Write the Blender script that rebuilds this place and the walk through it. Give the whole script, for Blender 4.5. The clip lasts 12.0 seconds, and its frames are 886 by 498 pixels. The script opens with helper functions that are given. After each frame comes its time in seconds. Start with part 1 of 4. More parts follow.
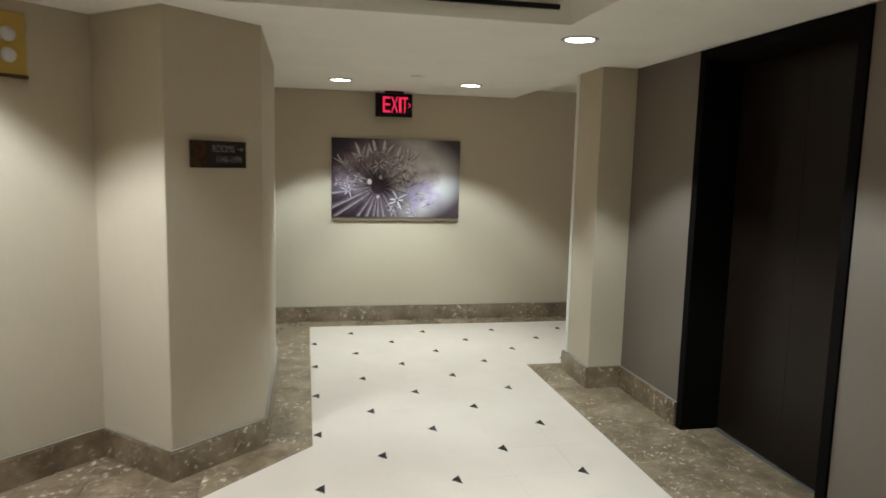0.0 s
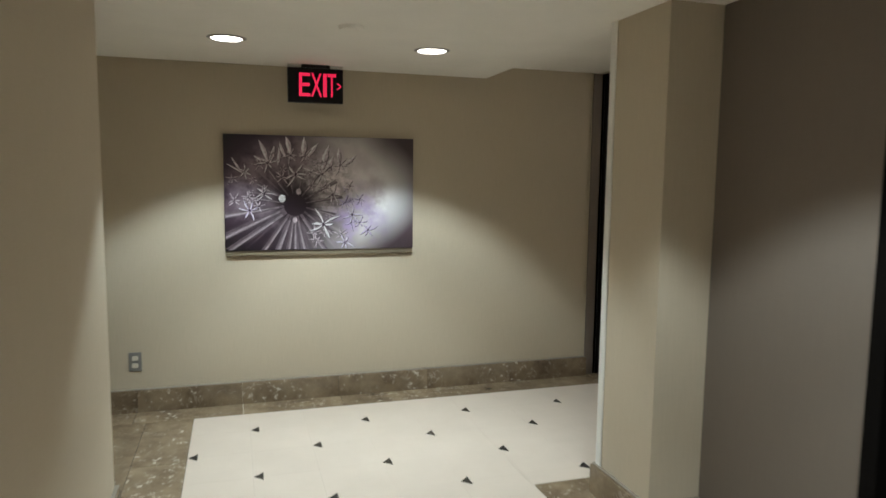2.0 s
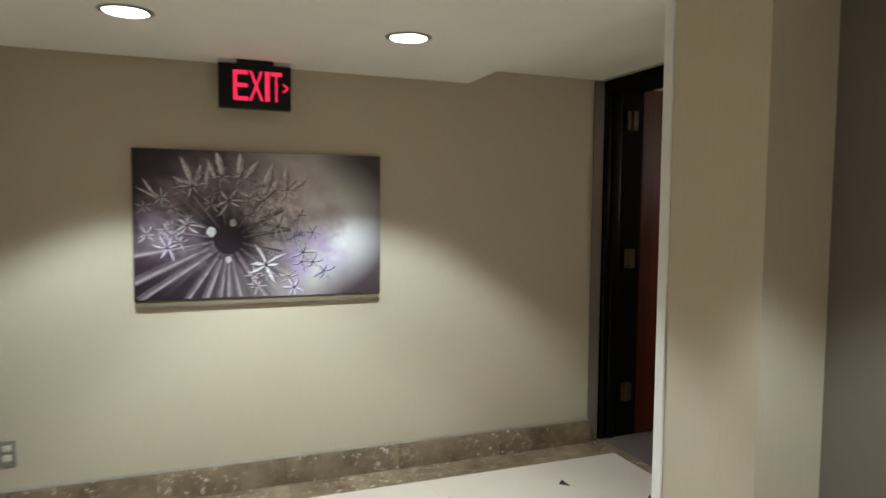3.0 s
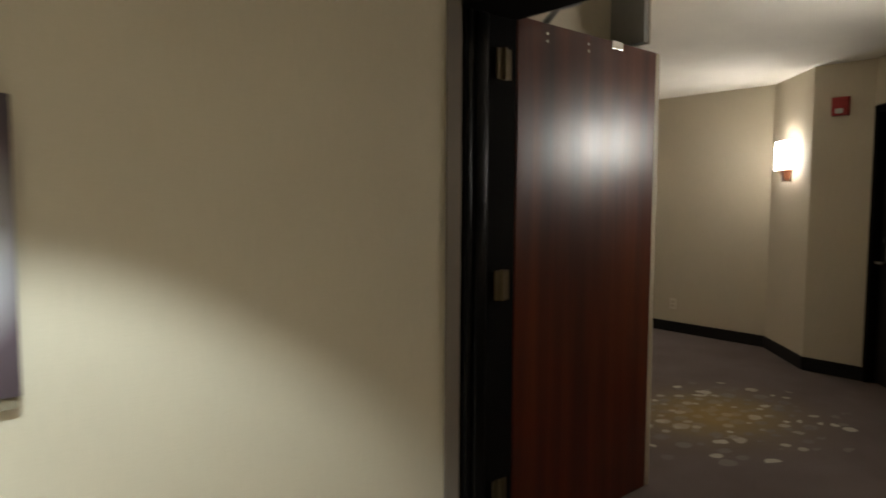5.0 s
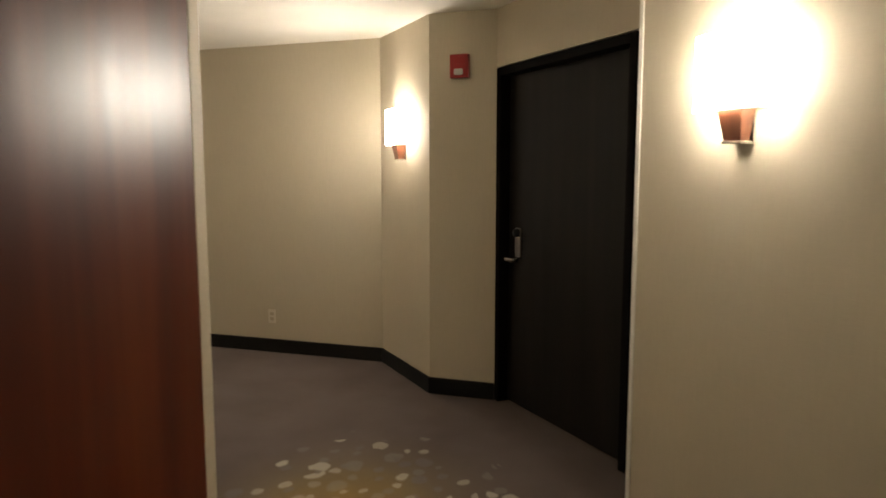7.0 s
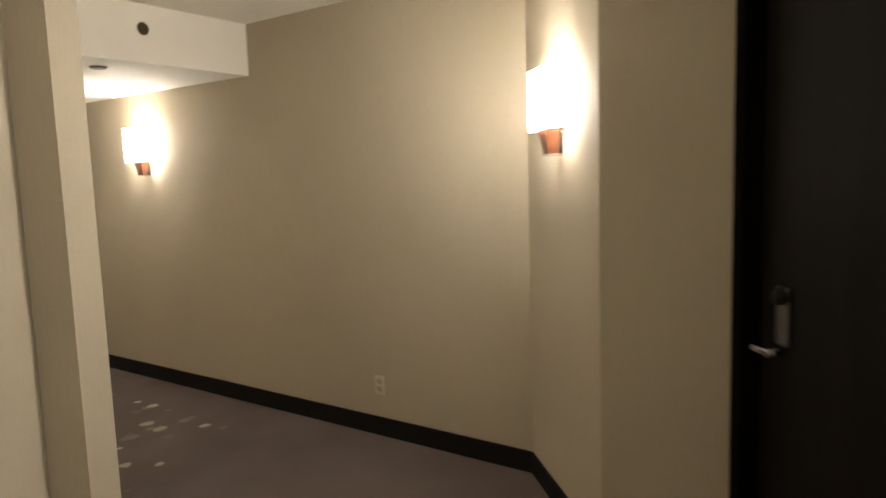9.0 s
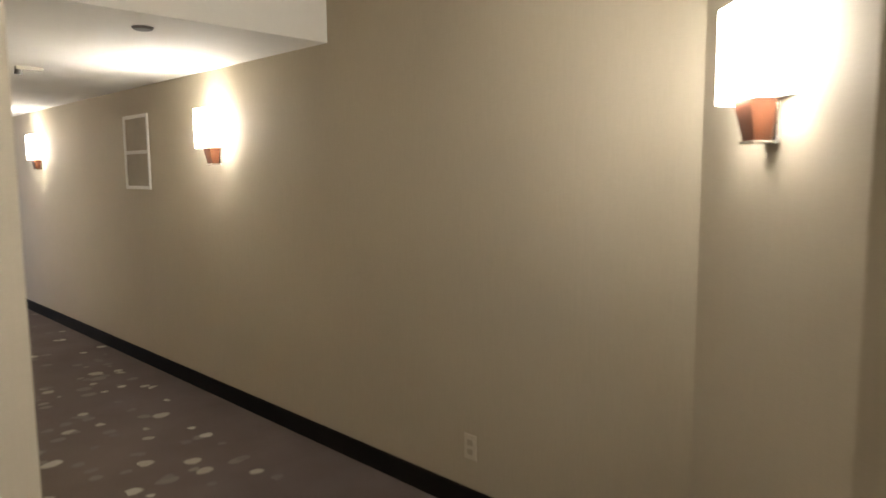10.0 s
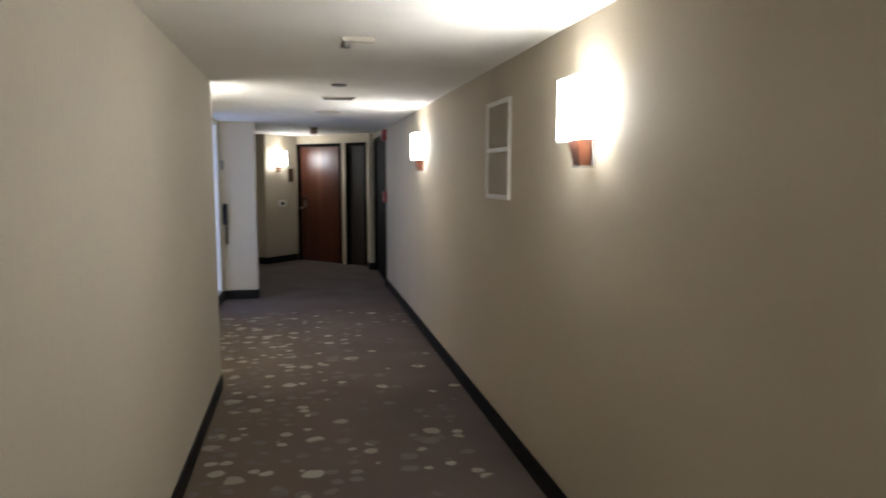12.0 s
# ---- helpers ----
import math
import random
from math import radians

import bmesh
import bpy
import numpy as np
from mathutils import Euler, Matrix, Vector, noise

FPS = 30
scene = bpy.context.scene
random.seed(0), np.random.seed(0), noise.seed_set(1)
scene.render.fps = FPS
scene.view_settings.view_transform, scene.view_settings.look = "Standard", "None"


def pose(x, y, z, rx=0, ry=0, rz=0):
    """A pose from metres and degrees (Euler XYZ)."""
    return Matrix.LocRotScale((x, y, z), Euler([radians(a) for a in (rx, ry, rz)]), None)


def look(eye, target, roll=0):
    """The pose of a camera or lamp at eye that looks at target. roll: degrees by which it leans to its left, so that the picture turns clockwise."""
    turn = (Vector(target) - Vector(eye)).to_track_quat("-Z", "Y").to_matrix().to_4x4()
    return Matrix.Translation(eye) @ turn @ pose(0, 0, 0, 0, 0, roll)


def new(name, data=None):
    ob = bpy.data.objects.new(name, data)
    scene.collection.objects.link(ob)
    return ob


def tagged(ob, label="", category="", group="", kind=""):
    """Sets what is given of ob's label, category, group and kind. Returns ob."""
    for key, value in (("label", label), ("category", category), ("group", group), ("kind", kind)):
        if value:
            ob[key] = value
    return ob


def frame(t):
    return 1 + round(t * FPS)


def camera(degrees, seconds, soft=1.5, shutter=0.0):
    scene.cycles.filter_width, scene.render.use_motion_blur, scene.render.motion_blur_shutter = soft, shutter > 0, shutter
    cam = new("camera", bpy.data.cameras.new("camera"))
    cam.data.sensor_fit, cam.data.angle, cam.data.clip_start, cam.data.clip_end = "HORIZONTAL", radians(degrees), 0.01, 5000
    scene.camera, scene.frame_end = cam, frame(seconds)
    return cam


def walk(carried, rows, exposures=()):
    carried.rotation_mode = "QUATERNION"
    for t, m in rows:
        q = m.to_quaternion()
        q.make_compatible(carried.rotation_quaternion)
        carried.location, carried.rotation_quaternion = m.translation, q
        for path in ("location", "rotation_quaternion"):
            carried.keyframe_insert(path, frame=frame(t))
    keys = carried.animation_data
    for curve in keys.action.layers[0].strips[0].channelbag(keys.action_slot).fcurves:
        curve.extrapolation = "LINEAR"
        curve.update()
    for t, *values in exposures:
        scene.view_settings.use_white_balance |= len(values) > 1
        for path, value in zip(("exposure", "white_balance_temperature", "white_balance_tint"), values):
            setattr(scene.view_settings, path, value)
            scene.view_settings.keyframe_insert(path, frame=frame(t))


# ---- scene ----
cam = camera(66.8, 12.0, 1.6, 0.5)
PATH = [
    (0, (-0.226, -6.187, 1.453), (0.174, -4.243, 1.206), 1.4),
    (0.5, (-0.155, -5.769, 1.436), (0.304, -3.839, 1.183), 1.2),
    (1, (-0.076, -5.285, 1.463), (0.359, -3.347, 1.226), 0.9),
    (1.5, (-0.018, -4.816, 1.441), (0.485, -2.892, 1.222), 1.1),
    (2, (0.065, -4.32, 1.432), (0.653, -2.42, 1.22), 0.7),
    (2.5, (0.131, -3.906, 1.429), (0.736, -2.006, 1.263), 0.8),
    (3, (0.215, -3.436, 1.422), (0.937, -1.575, 1.295), 0.5),
    (3.2, (0.225, -3.265, 1.41), (1.027, -1.439, 1.265), 0.4),
    (4.8, (0.871, -2.021, 1.417), (2.059, -0.418, 1.28), 0.1),
    (5, (0.979, -1.882, 1.439), (2.229, -0.327, 1.292), 0.3),
    (5.5, (1.34, -1.483, 1.442), (2.908, -0.26, 1.23), 2.0),
    (6, (1.753, -1.231, 1.452), (3.57, -0.426, 1.235), 1.1),
    (6.5, (2.194, -1.04, 1.509), (4.082, -0.413, 1.31), 0.5),
    (6.7, (2.374, -0.977, 1.51), (4.268, -0.376, 1.29), 0.2),
    (8.3, (3.909, -0.564, 1.493), (5.698, 0.307, 1.287), -1.4),
    (8.5, (4.094, -0.51, 1.508), (5.862, 0.402, 1.301), -1.3),
    (9, (4.593, -0.341, 1.55), (6.216, 0.807, 1.329), -1.9),
    (9.5, (5.005, -0.051, 1.507), (6.5, 1.26, 1.289), -0.6),
    (10, (5.384, 0.273, 1.54), (6.798, 1.67, 1.318), -0.4),
    (10.5, (5.747, 0.619, 1.605), (7.011, 2.153, 1.381), -0.3),
    (11, (6.002, 1.046, 1.594), (6.94, 2.798, 1.368), -0.1),
    (11.5, (6.219, 1.448, 1.572), (6.898, 3.318, 1.371), -0.3),
    (12, (6.389, 1.869, 1.583), (6.782, 3.818, 1.362), 0.1),
]
walk(cam, [(t, look(eye, target, roll)) for t, eye, target, roll in PATH],
     exposures=((0.0, -0.24, 6450, 10), (2.0, -0.40, 6450, 10), (2.5, -0.38, 6450, 10), (3.0, -0.14, 6400, 10), (3.2, -0.1, 6400, 10), (5.0, 0.07, 6500, 8), (5.5, 0.24, 6850, 8), (6.0, 0.55, 7050, 8), (6.5, 0.73, 7100, 9), (8.5, 0.73, 6950, 9), (9.5, 0.56, 6650, 9), (10.5, 0.42, 6250, 8), (11.3, 0.13, 5950, 7), (12.0, 0.09, 5800, 7)))

# ---------------- world, exposure ----------------
world = bpy.data.worlds.new("world")
scene.world = world
world.use_nodes = True
world.node_tree.nodes["Background"].inputs[0].default_value = (0.5, 0.55, 0.65, 1)
world.node_tree.nodes["Background"].inputs[1].default_value = 0.02

# plan, metres
LOBBY_CEIL = 2.096
ALCOVE_CEIL = 2.175
VEST_CEIL = 2.555
HALL_CEIL = 2.229
WARM = (1.0, 0.94, 0.875)
NEUTRAL = (0.825, 0.97, 1.04)
SCONCE_POWER = 91.0
DOWNLIGHT_WATTS = 113.0


# ---------------- materials ----------------
def material(name):
    m = bpy.data.materials.new(name)
    m.use_nodes = True
    nt = m.node_tree
    return m, nt, nt.nodes["Principled BSDF"]


def node(nt, kind, **values):
    n = nt.nodes.new(kind)
    for k, v in values.items():
        n.inputs[k.replace("_", " ")].default_value = v
    return n


def coords(nt, scale=(1, 1, 1)):
    g = nt.nodes.new("ShaderNodeNewGeometry")
    mp = nt.nodes.new("ShaderNodeMapping")
    mp.inputs["Scale"].default_value = scale
    nt.links.new(g.outputs["Position"], mp.inputs["Vector"])
    return mp.outputs["Vector"]


def noise_of(nt, vec, scale, detail=3.0, rough=0.5):
    n = node(nt, "ShaderNodeTexNoise", Scale=scale, Detail=detail, Roughness=rough)
    nt.links.new(vec, n.inputs["Vector"])
    return n.outputs["Fac"]


def ramp(nt, fac, stops):
    r = nt.nodes.new("ShaderNodeValToRGB")
    e = r.color_ramp.elements
    while len(e) < len(stops):
        e.new(0.5)
    for i, (p, c) in enumerate(stops):
        e[i].position = p
        e[i].color = (*c, 1)
    nt.links.new(fac, r.inputs["Fac"])
    return r.outputs["Color"]


def mix(nt, fac, a, b, mode="MIX"):
    n = nt.nodes.new("ShaderNodeMix")
    n.data_type = "RGBA"
    n.blend_type = mode
    for sock, v in ((n.inputs["Factor"], fac), (n.inputs["A"], a), (n.inputs["B"], b)):
        if isinstance(v, (int, float)):
            sock.default_value = v
        elif isinstance(v, tuple):
            sock.default_value = (*v, 1)
        else:
            nt.links.new(v, sock)
    return n.outputs["Result"]


def bump(nt, bsdf, height, strength, distance=0.002):
    b = node(nt, "ShaderNodeBump", Strength=strength, Distance=distance)
    nt.links.new(height, b.inputs["Height"])
    nt.links.new(b.outputs["Normal"], bsdf.inputs["Normal"])


def scaled(c, k):
    return tuple(min(1.0, v * k) for v in c)


def plain(name, color, rough=0.5, metal=0.0, var=0.10, scale=3.0, grain=160.0, relief=0.15, stretch=(1, 1, 1), spec=0.5):
    m, nt, b = material(name)
    v = coords(nt, stretch)
    broad = noise_of(nt, v, scale, 4)
    fine = noise_of(nt, v, grain, 2)
    c1 = ramp(nt, broad, [(0.3, scaled(color, 1 - var)), (0.7, scaled(color, 1 + var))])
    c2 = ramp(nt, fine, [(0.3, (1 - var,) * 3), (0.7, (1.0,) * 3)])
    nt.links.new(mix(nt, 1.0, c1, c2, "MULTIPLY"), b.inputs["Base Color"])
    b.inputs["Roughness"].default_value = rough
    b.inputs["Metallic"].default_value = metal
    b.inputs["Specular IOR Level"].default_value = spec
    if relief:
        bump(nt, b, fine, relief, 0.001)
    return m


def wallcover(name, color, rough=0.75):
    """Woven vinyl wallcovering: fine vertical threads, faint cloudy tone."""
    m, nt, b = material(name)
    v = coords(nt)
    cloud = noise_of(nt, v, 1.1, 3)
    threads = noise_of(nt, coords(nt, (1, 1, 0.04)), 240, 2)
    weave = noise_of(nt, coords(nt, (0.06, 0.06, 1)), 320, 2)
    c = ramp(nt, cloud, [(0.3, scaled(color, 0.96)), (0.7, scaled(color, 1.03))])
    t = ramp(nt, threads, [(0.3, (0.95,) * 3), (0.7, (1.0,) * 3)])
    w = ramp(nt, weave, [(0.3, (0.97,) * 3), (0.7, (1.0,) * 3)])
    nt.links.new(mix(nt, 1.0, mix(nt, 1.0, c, t, "MULTIPLY"), w, "MULTIPLY"), b.inputs["Base Color"])
    b.inputs["Roughness"].default_value = rough
    bump(nt, b, threads, 0.06, 0.0006)
    return m


def marble(name, dark, mid, light, rough=0.18, scale=1.0):
    """Brown veined stone with pale calcite flecks."""
    m, nt, b = material(name)
    v = coords(nt, (scale,) * 3)
    oi = nt.nodes.new("ShaderNodeObjectInfo")
    shift = nt.nodes.new("ShaderNodeVectorMath")
    shift.operation = "MULTIPLY_ADD"
    comb = nt.nodes.new("ShaderNodeCombineXYZ")
    for s in ("X", "Y", "Z"):
        nt.links.new(oi.outputs["Random"], comb.inputs[s])
    nt.links.new(comb.outputs[0], shift.inputs[0])
    shift.inputs[1].default_value = (7, 5, 3)
    nt.links.new(v, shift.inputs[2])
    v = shift.outputs[0]
    cloud = noise_of(nt, v, 5, 6, 0.65)
    base = ramp(nt, cloud, [(0.3, dark), (0.7, mid)])
    warp = node(nt, "ShaderNodeTexNoise", Scale=9.0, Detail=4.0)
    nt.links.new(v, warp.inputs["Vector"])
    add = nt.nodes.new("ShaderNodeVectorMath")
    add.operation = "MULTIPLY_ADD"
    nt.links.new(warp.outputs["Color"], add.inputs[0])
    add.inputs[1].default_value = (0.22, 0.22, 0.22)
    nt.links.new(v, add.inputs[2])
    vor = node(nt, "ShaderNodeTexVoronoi", Scale=7.0)
    vor.feature = "DISTANCE_TO_EDGE"
    nt.links.new(add.outputs[0], vor.inputs["Vector"])
    vein = ramp(nt, vor.outputs["Distance"], [(0.0, (0.28, 0.28, 0.28)), (0.024, (0, 0, 0))])
    keep = ramp(nt, noise_of(nt, v, 6, 3), [(0.53, (0, 0, 0)), (0.60, (1, 1, 1))])
    f1 = mix(nt, 1.0, vein, keep, "MULTIPLY")
    fleck = ramp(nt, noise_of(nt, v, 30, 6, 0.74), [(0.572, (0, 0, 0)), (0.635, (1, 1, 1))])
    patch = ramp(nt, noise_of(nt, v, 3.2, 2), [(0.42, (0.08, 0.08, 0.08)), (0.60, (1, 1, 1))])
    fleck = mix(nt, 1.0, fleck, patch, "MULTIPLY")
    c = mix(nt, f1, base, light)
    c = mix(nt, mix(nt, 1.0, fleck, (0.8, 0.8, 0.8), "MULTIPLY"), c, light)
    nt.links.new(c, b.inputs["Base Color"])
    b.inputs["Roughness"].default_value = rough
    return m


def cream_stone(name):
    m, nt, b = material(name)
    v = coords(nt)
    oi = nt.nodes.new("ShaderNodeObjectInfo")
    cloud = noise_of(nt, v, 3.5, 6, 0.6)
    c = ramp(nt, cloud, [(0.3, (0.532, 0.448, 0.362)), (0.7, (0.576, 0.489, 0.398))])
    tone = ramp(nt, oi.outputs["Random"], [(0.0, (0.985, 0.985, 0.985)), (1.0, (1, 1, 1))])
    c = mix(nt, 1.0, c, tone, "MULTIPLY")
    nt.links.new(c, b.inputs["Base Color"])
    r = ramp(nt, noise_of(nt, v, 9, 3), [(0.3, (0.30,) * 3), (0.7, (0.34,) * 3)])
    nt.links.new(r, b.inputs["Roughness"])
    return m


def wood(name, dark, mid, light, rough=0.28, scale=1.0, coat=0.0, spec=0.5, ripple=0.0):
    m, nt, b = material(name)
    v = coords(nt, (9 * scale, 9 * scale, 0.45 * scale))
    big = noise_of(nt, v, 1.0, 3, 0.5)
    fine = noise_of(nt, coords(nt, (90, 90, 5)), 2.0, 2)
    c = ramp(nt, big, [(0.25, dark), (0.5, mid), (0.75, light)])
    g = ramp(nt, fine, [(0.3, (0.95,) * 3), (0.7, (1.0,) * 3)])
    nt.links.new(mix(nt, 1.0, c, g, "MULTIPLY"), b.inputs["Base Color"])
    r = ramp(nt, noise_of(nt, coords(nt, (8, 8, 1)), 1.0, 1), [(0.3, (rough * 0.95,) * 3), (0.7, (rough * 1.08,) * 3)])
    nt.links.new(r, b.inputs["Roughness"])
    if ripple:
        wave = noise_of(nt, coords(nt, (13, 13, 1.3)), 1.0, 2)
        bump(nt, b, wave, ripple, 0.003)
    b.inputs["Coat Weight"].default_value = coat
    b.inputs["Specular IOR Level"].default_value = spec
    b.inputs["Coat Roughness"].default_value = 0.2
    return m


def carpet_pile(name):
    """Grey-plum cut pile with woven pale pebbles, denser in some patches."""
    m, nt, b = material(name)
    v = coords(nt)
    pile = noise_of(nt, v, 420, 2)
    cloud = noise_of(nt, v, 2.2, 4)
    base = ramp(nt, cloud, [(0.3, (0.106, 0.081, 0.071)), (0.7, (0.138, 0.107, 0.095))])
    sx = nt.nodes.new("ShaderNodeSeparateXYZ")
    nt.links.new(v, sx.inputs[0])

    def calc(op, a, c=0.0, clamp=False):
        n = nt.nodes.new("ShaderNodeMath")
        n.operation, n.use_clamp = op, clamp
        for i, val in enumerate((a, c)):
            if isinstance(val, (int, float)):
                n.inputs[i].default_value = val
            else:
                nt.links.new(val, n.inputs[i])
        return n.outputs[0]

    X, Y = sx.outputs["X"], sx.outputs["Y"]
    # a woven medallion in the vestibule
    ex = calc("MULTIPLY", calc("SUBTRACT", X, 5.20), 0.95)
    ey = calc("MULTIPLY", calc("SUBTRACT", Y, 0.45), 1.15)
    r = calc("SQRT", calc("ADD", calc("MULTIPLY", ex, ex), calc("MULTIPLY", ey, ey)))
    medal = calc("MULTIPLY", calc("SUBTRACT", 1.02, r), 1.7, True)
    # a drift of pebbles down the hall, thinning towards the long wall
    run = calc("MINIMUM", calc("MULTIPLY", calc("SUBTRACT", Y, 2.7), 1.2, True), calc("MULTIPLY", calc("SUBTRACT", 9.9, Y), 1.5, True))
    across = calc("SUBTRACT", 0.80, calc("MULTIPLY", calc("SUBTRACT", X, 5.75), 0.42), True)
    cloudy = calc("MULTIPLY", calc("SUBTRACT", noise_of(nt, v, 1.3, 1), 0.5), 0.5)
    dense = calc("MAXIMUM", medal, calc("MULTIPLY", run, calc("ADD", across, cloudy), True))
    tint = calc("MULTIPLY", calc("MULTIPLY", dense, dense), 0.9, True)
    base = mix(nt, tint, base, (0.185, 0.138, 0.083))
    core = calc("MULTIPLY", calc("MULTIPLY", calc("SUBTRACT", 0.52, r), 2.6, True), calc("ADD", 0.45, noise_of(nt, v, 7, 2)), True)
    base = mix(nt, core, base, (0.25, 0.165, 0.062))
    for size, lo, offs in ((6.3, 0.02, 0.0), (8.8, 0.08, 3.7)):
        mp = nt.nodes.new("ShaderNodeMapping")
        mp.inputs["Location"].default_value = (offs, offs * 1.7, 0)
        mp.inputs["Scale"].default_value = (0.85, 1.0, 0)
        nt.links.new(v, mp.inputs["Vector"])
        wob = node(nt, "ShaderNodeTexNoise", Scale=14.0, Detail=1.0)
        nt.links.new(mp.outputs[0], wob.inputs["Vector"])
        add = nt.nodes.new("ShaderNodeVectorMath")
        add.operation = "MULTIPLY_ADD"
        nt.links.new(wob.outputs["Color"], add.inputs[0])
        add.inputs[1].default_value = (0.035, 0.035, 0)
        nt.links.new(mp.outputs[0], add.inputs[2])
        vor = node(nt, "ShaderNodeTexVoronoi", Scale=size, Randomness=0.9)
        vor.voronoi_dimensions = "2D"
        nt.links.new(add.outputs[0], vor.inputs["Vector"])
        sep = nt.nodes.new("ShaderNodeSeparateColor")
        nt.links.new(vor.outputs["Color"], sep.inputs[0])
        rad = nt.nodes.new("ShaderNodeMath")
        rad.operation = "MULTIPLY_ADD"
        nt.links.new(sep.outputs["Green"], rad.inputs[0])
        rad.inputs[1].default_value = 0.16
        rad.inputs[2].default_value = 0.20
        sub = nt.nodes.new("ShaderNodeMath")
        sub.operation = "SUBTRACT"
        nt.links.new(rad.outputs[0], sub.inputs[0])
        nt.links.new(vor.outputs["Distance"], sub.inputs[1])
        shape = ramp(nt, sub.outputs[0], [(0.0, (0, 0, 0)), (0.08, (1, 1, 1))])
        pick = nt.nodes.new("ShaderNodeMath")
        pick.operation = "SUBTRACT"
        nt.links.new(dense, pick.inputs[0])
        half = nt.nodes.new("ShaderNodeMath")
        half.operation = "MULTIPLY_ADD"
        nt.links.new(sep.outputs["Red"], half.inputs[0])
        half.inputs[1].default_value = 0.95
        half.inputs[2].default_value = lo
        nt.links.new(half.outputs[0], pick.inputs[1])
        on = ramp(nt, pick.outputs[0], [(0.0, (0, 0, 0)), (0.01, (1, 1, 1))])
        tone = ramp(nt, sep.outputs["Blue"], [(0.0, (0.150, 0.122, 0.108)), (0.60, (0.195, 0.162, 0.135)), (0.66, (0.30, 0.262, 0.21)), (1.0, (0.41, 0.37, 0.30))])
        tone = mix(nt, calc("MULTIPLY", core, 0.7), tone, (0.33, 0.235, 0.10))
        base = mix(nt, mix(nt, 1.0, shape, on, "MULTIPLY"), base, tone)
    g = ramp(nt, pile, [(0.3, (0.72,) * 3), (0.7, (1.0,) * 3)])
    nt.links.new(mix(nt, 1.0, base, g, "MULTIPLY"), b.inputs["Base Color"])
    b.inputs["Roughness"].default_value = 0.95
    b.inputs["Specular IOR Level"].default_value = 0.15
    bump(nt, b, pile, 0.5, 0.003)
    return m


def glowing(name, color, power, base=(0.9, 0.9, 0.9)):
    m, nt, b = material(name)
    b.inputs["Base Color"].default_value = (*base, 1)
    b.inputs["Emission Color"].default_value = (*color, 1)
    b.inputs["Emission Strength"].default_value = power
    b.inputs["Roughness"].default_value = 0.6
    return m


LOBBY_WALL = wallcover("lobby wallcovering", (0.503, 0.4285, 0.311))
GREY_WALL = wallcover("grey lift wallcovering", (0.160, 0.128, 0.099))
HALL_WALL = wallcover("hall wallcovering", (0.499, 0.436, 0.326))
CEILING = plain("ceiling paint", (0.84, 0.80, 0.715), 0.9, var=0.03, relief=0.06)
WHITE_TRIM = plain("white trim paint", (0.72, 0.70, 0.64), 0.45, var=0.03)
MARBLE = marble("brown marble", (0.108, 0.075, 0.045), (0.28, 0.209, 0.131), (0.74, 0.66, 0.54))
CREAM = cream_stone("cream stone")
GROUT = plain("cream grout", (0.60, 0.53, 0.44), 0.8)
BLACK_STONE = plain("black stone", (0.018, 0.017, 0.017), 0.25)
CARPET = carpet_pile("patterned carpet")
BASE_DARK = plain("dark base", (0.0085, 0.0072, 0.006), 0.6, spec=0.18)
MAHOGANY = wood("mahogany veneer", (0.024, 0.0042, 0.0018), (0.060, 0.0105, 0.0036), (0.112, 0.0250, 0.0076), 0.30, coat=0.0, spec=0.36, ripple=0.5)
BROWN_DOOR = wood("brown door veneer", (0.036, 0.0105, 0.0052), (0.062, 0.019, 0.0092), (0.092, 0.031, 0.0145), 0.34, spec=0.3)
DARK_DOOR = wood("dark door veneer", (0.0060, 0.0046, 0.0033), (0.0092, 0.0070, 0.0051), (0.0135, 0.0102, 0.0074), 0.55, spec=0.13)
SERVICE_DOOR = wood("grey-brown door veneer", (0.020, 0.0155, 0.011), (0.028, 0.022, 0.016), (0.038, 0.030, 0.022), 0.5, spec=0.2)
BLACK_FRAME = plain("black frame paint", (0.0042, 0.0033, 0.0026), 0.75, var=0.15, spec=0.06)
FRAME_GLOSS = plain("black frame gloss", (0.0042, 0.0034, 0.0026), 0.30, var=0.15, relief=0.05, spec=0.14)
LIFT_BRONZE = plain("dark bronze lift door", (0.0125, 0.0074, 0.0048), 0.38, 0.0, var=0.2, stretch=(1, 1, 0.05), spec=0.2)
EDGE_WOOD = plain("leaf edge wood", (0.36, 0.30, 0.21), 0.5)
WALL_SHADOW = plain("tan wall shadow", (0.17, 0.135, 0.085), 0.7)
BRASS = plain("aged brass", (0.085, 0.060, 0.028), 0.5, 0.7)
GOLD = plain("gold plate", (0.55, 0.38, 0.10), 0.3, 0.9)
CHROME = plain("satin chrome", (0.62, 0.61, 0.59), 0.22, 1.0, var=0.05, relief=0)
DARK_STEEL = plain("dull lock steel", (0.20, 0.185, 0.165), 0.38, 0.85, var=0.08, relief=0)
STEEL = plain("grey steel", (0.30, 0.29, 0.27), 0.4, 0.8)
RED = plain("red plastic", (0.30, 0.012, 0.012), 0.4)
CLEAR = plain("strobe lens", (0.50, 0.49, 0.46), 0.15, relief=0)
BLACK = plain("black plastic", (0.008, 0.008, 0.008), 0.4, spec=0.2)
EDGE_HIGHLIGHT = plain("pale edge highlight", (0.23, 0.195, 0.15), 0.7)
GREY_PLATE = plain("grey plate", (0.22, 0.21, 0.19), 0.5)
BEIGE_PLATE = plain("beige plate", (0.62, 0.56, 0.45), 0.45)
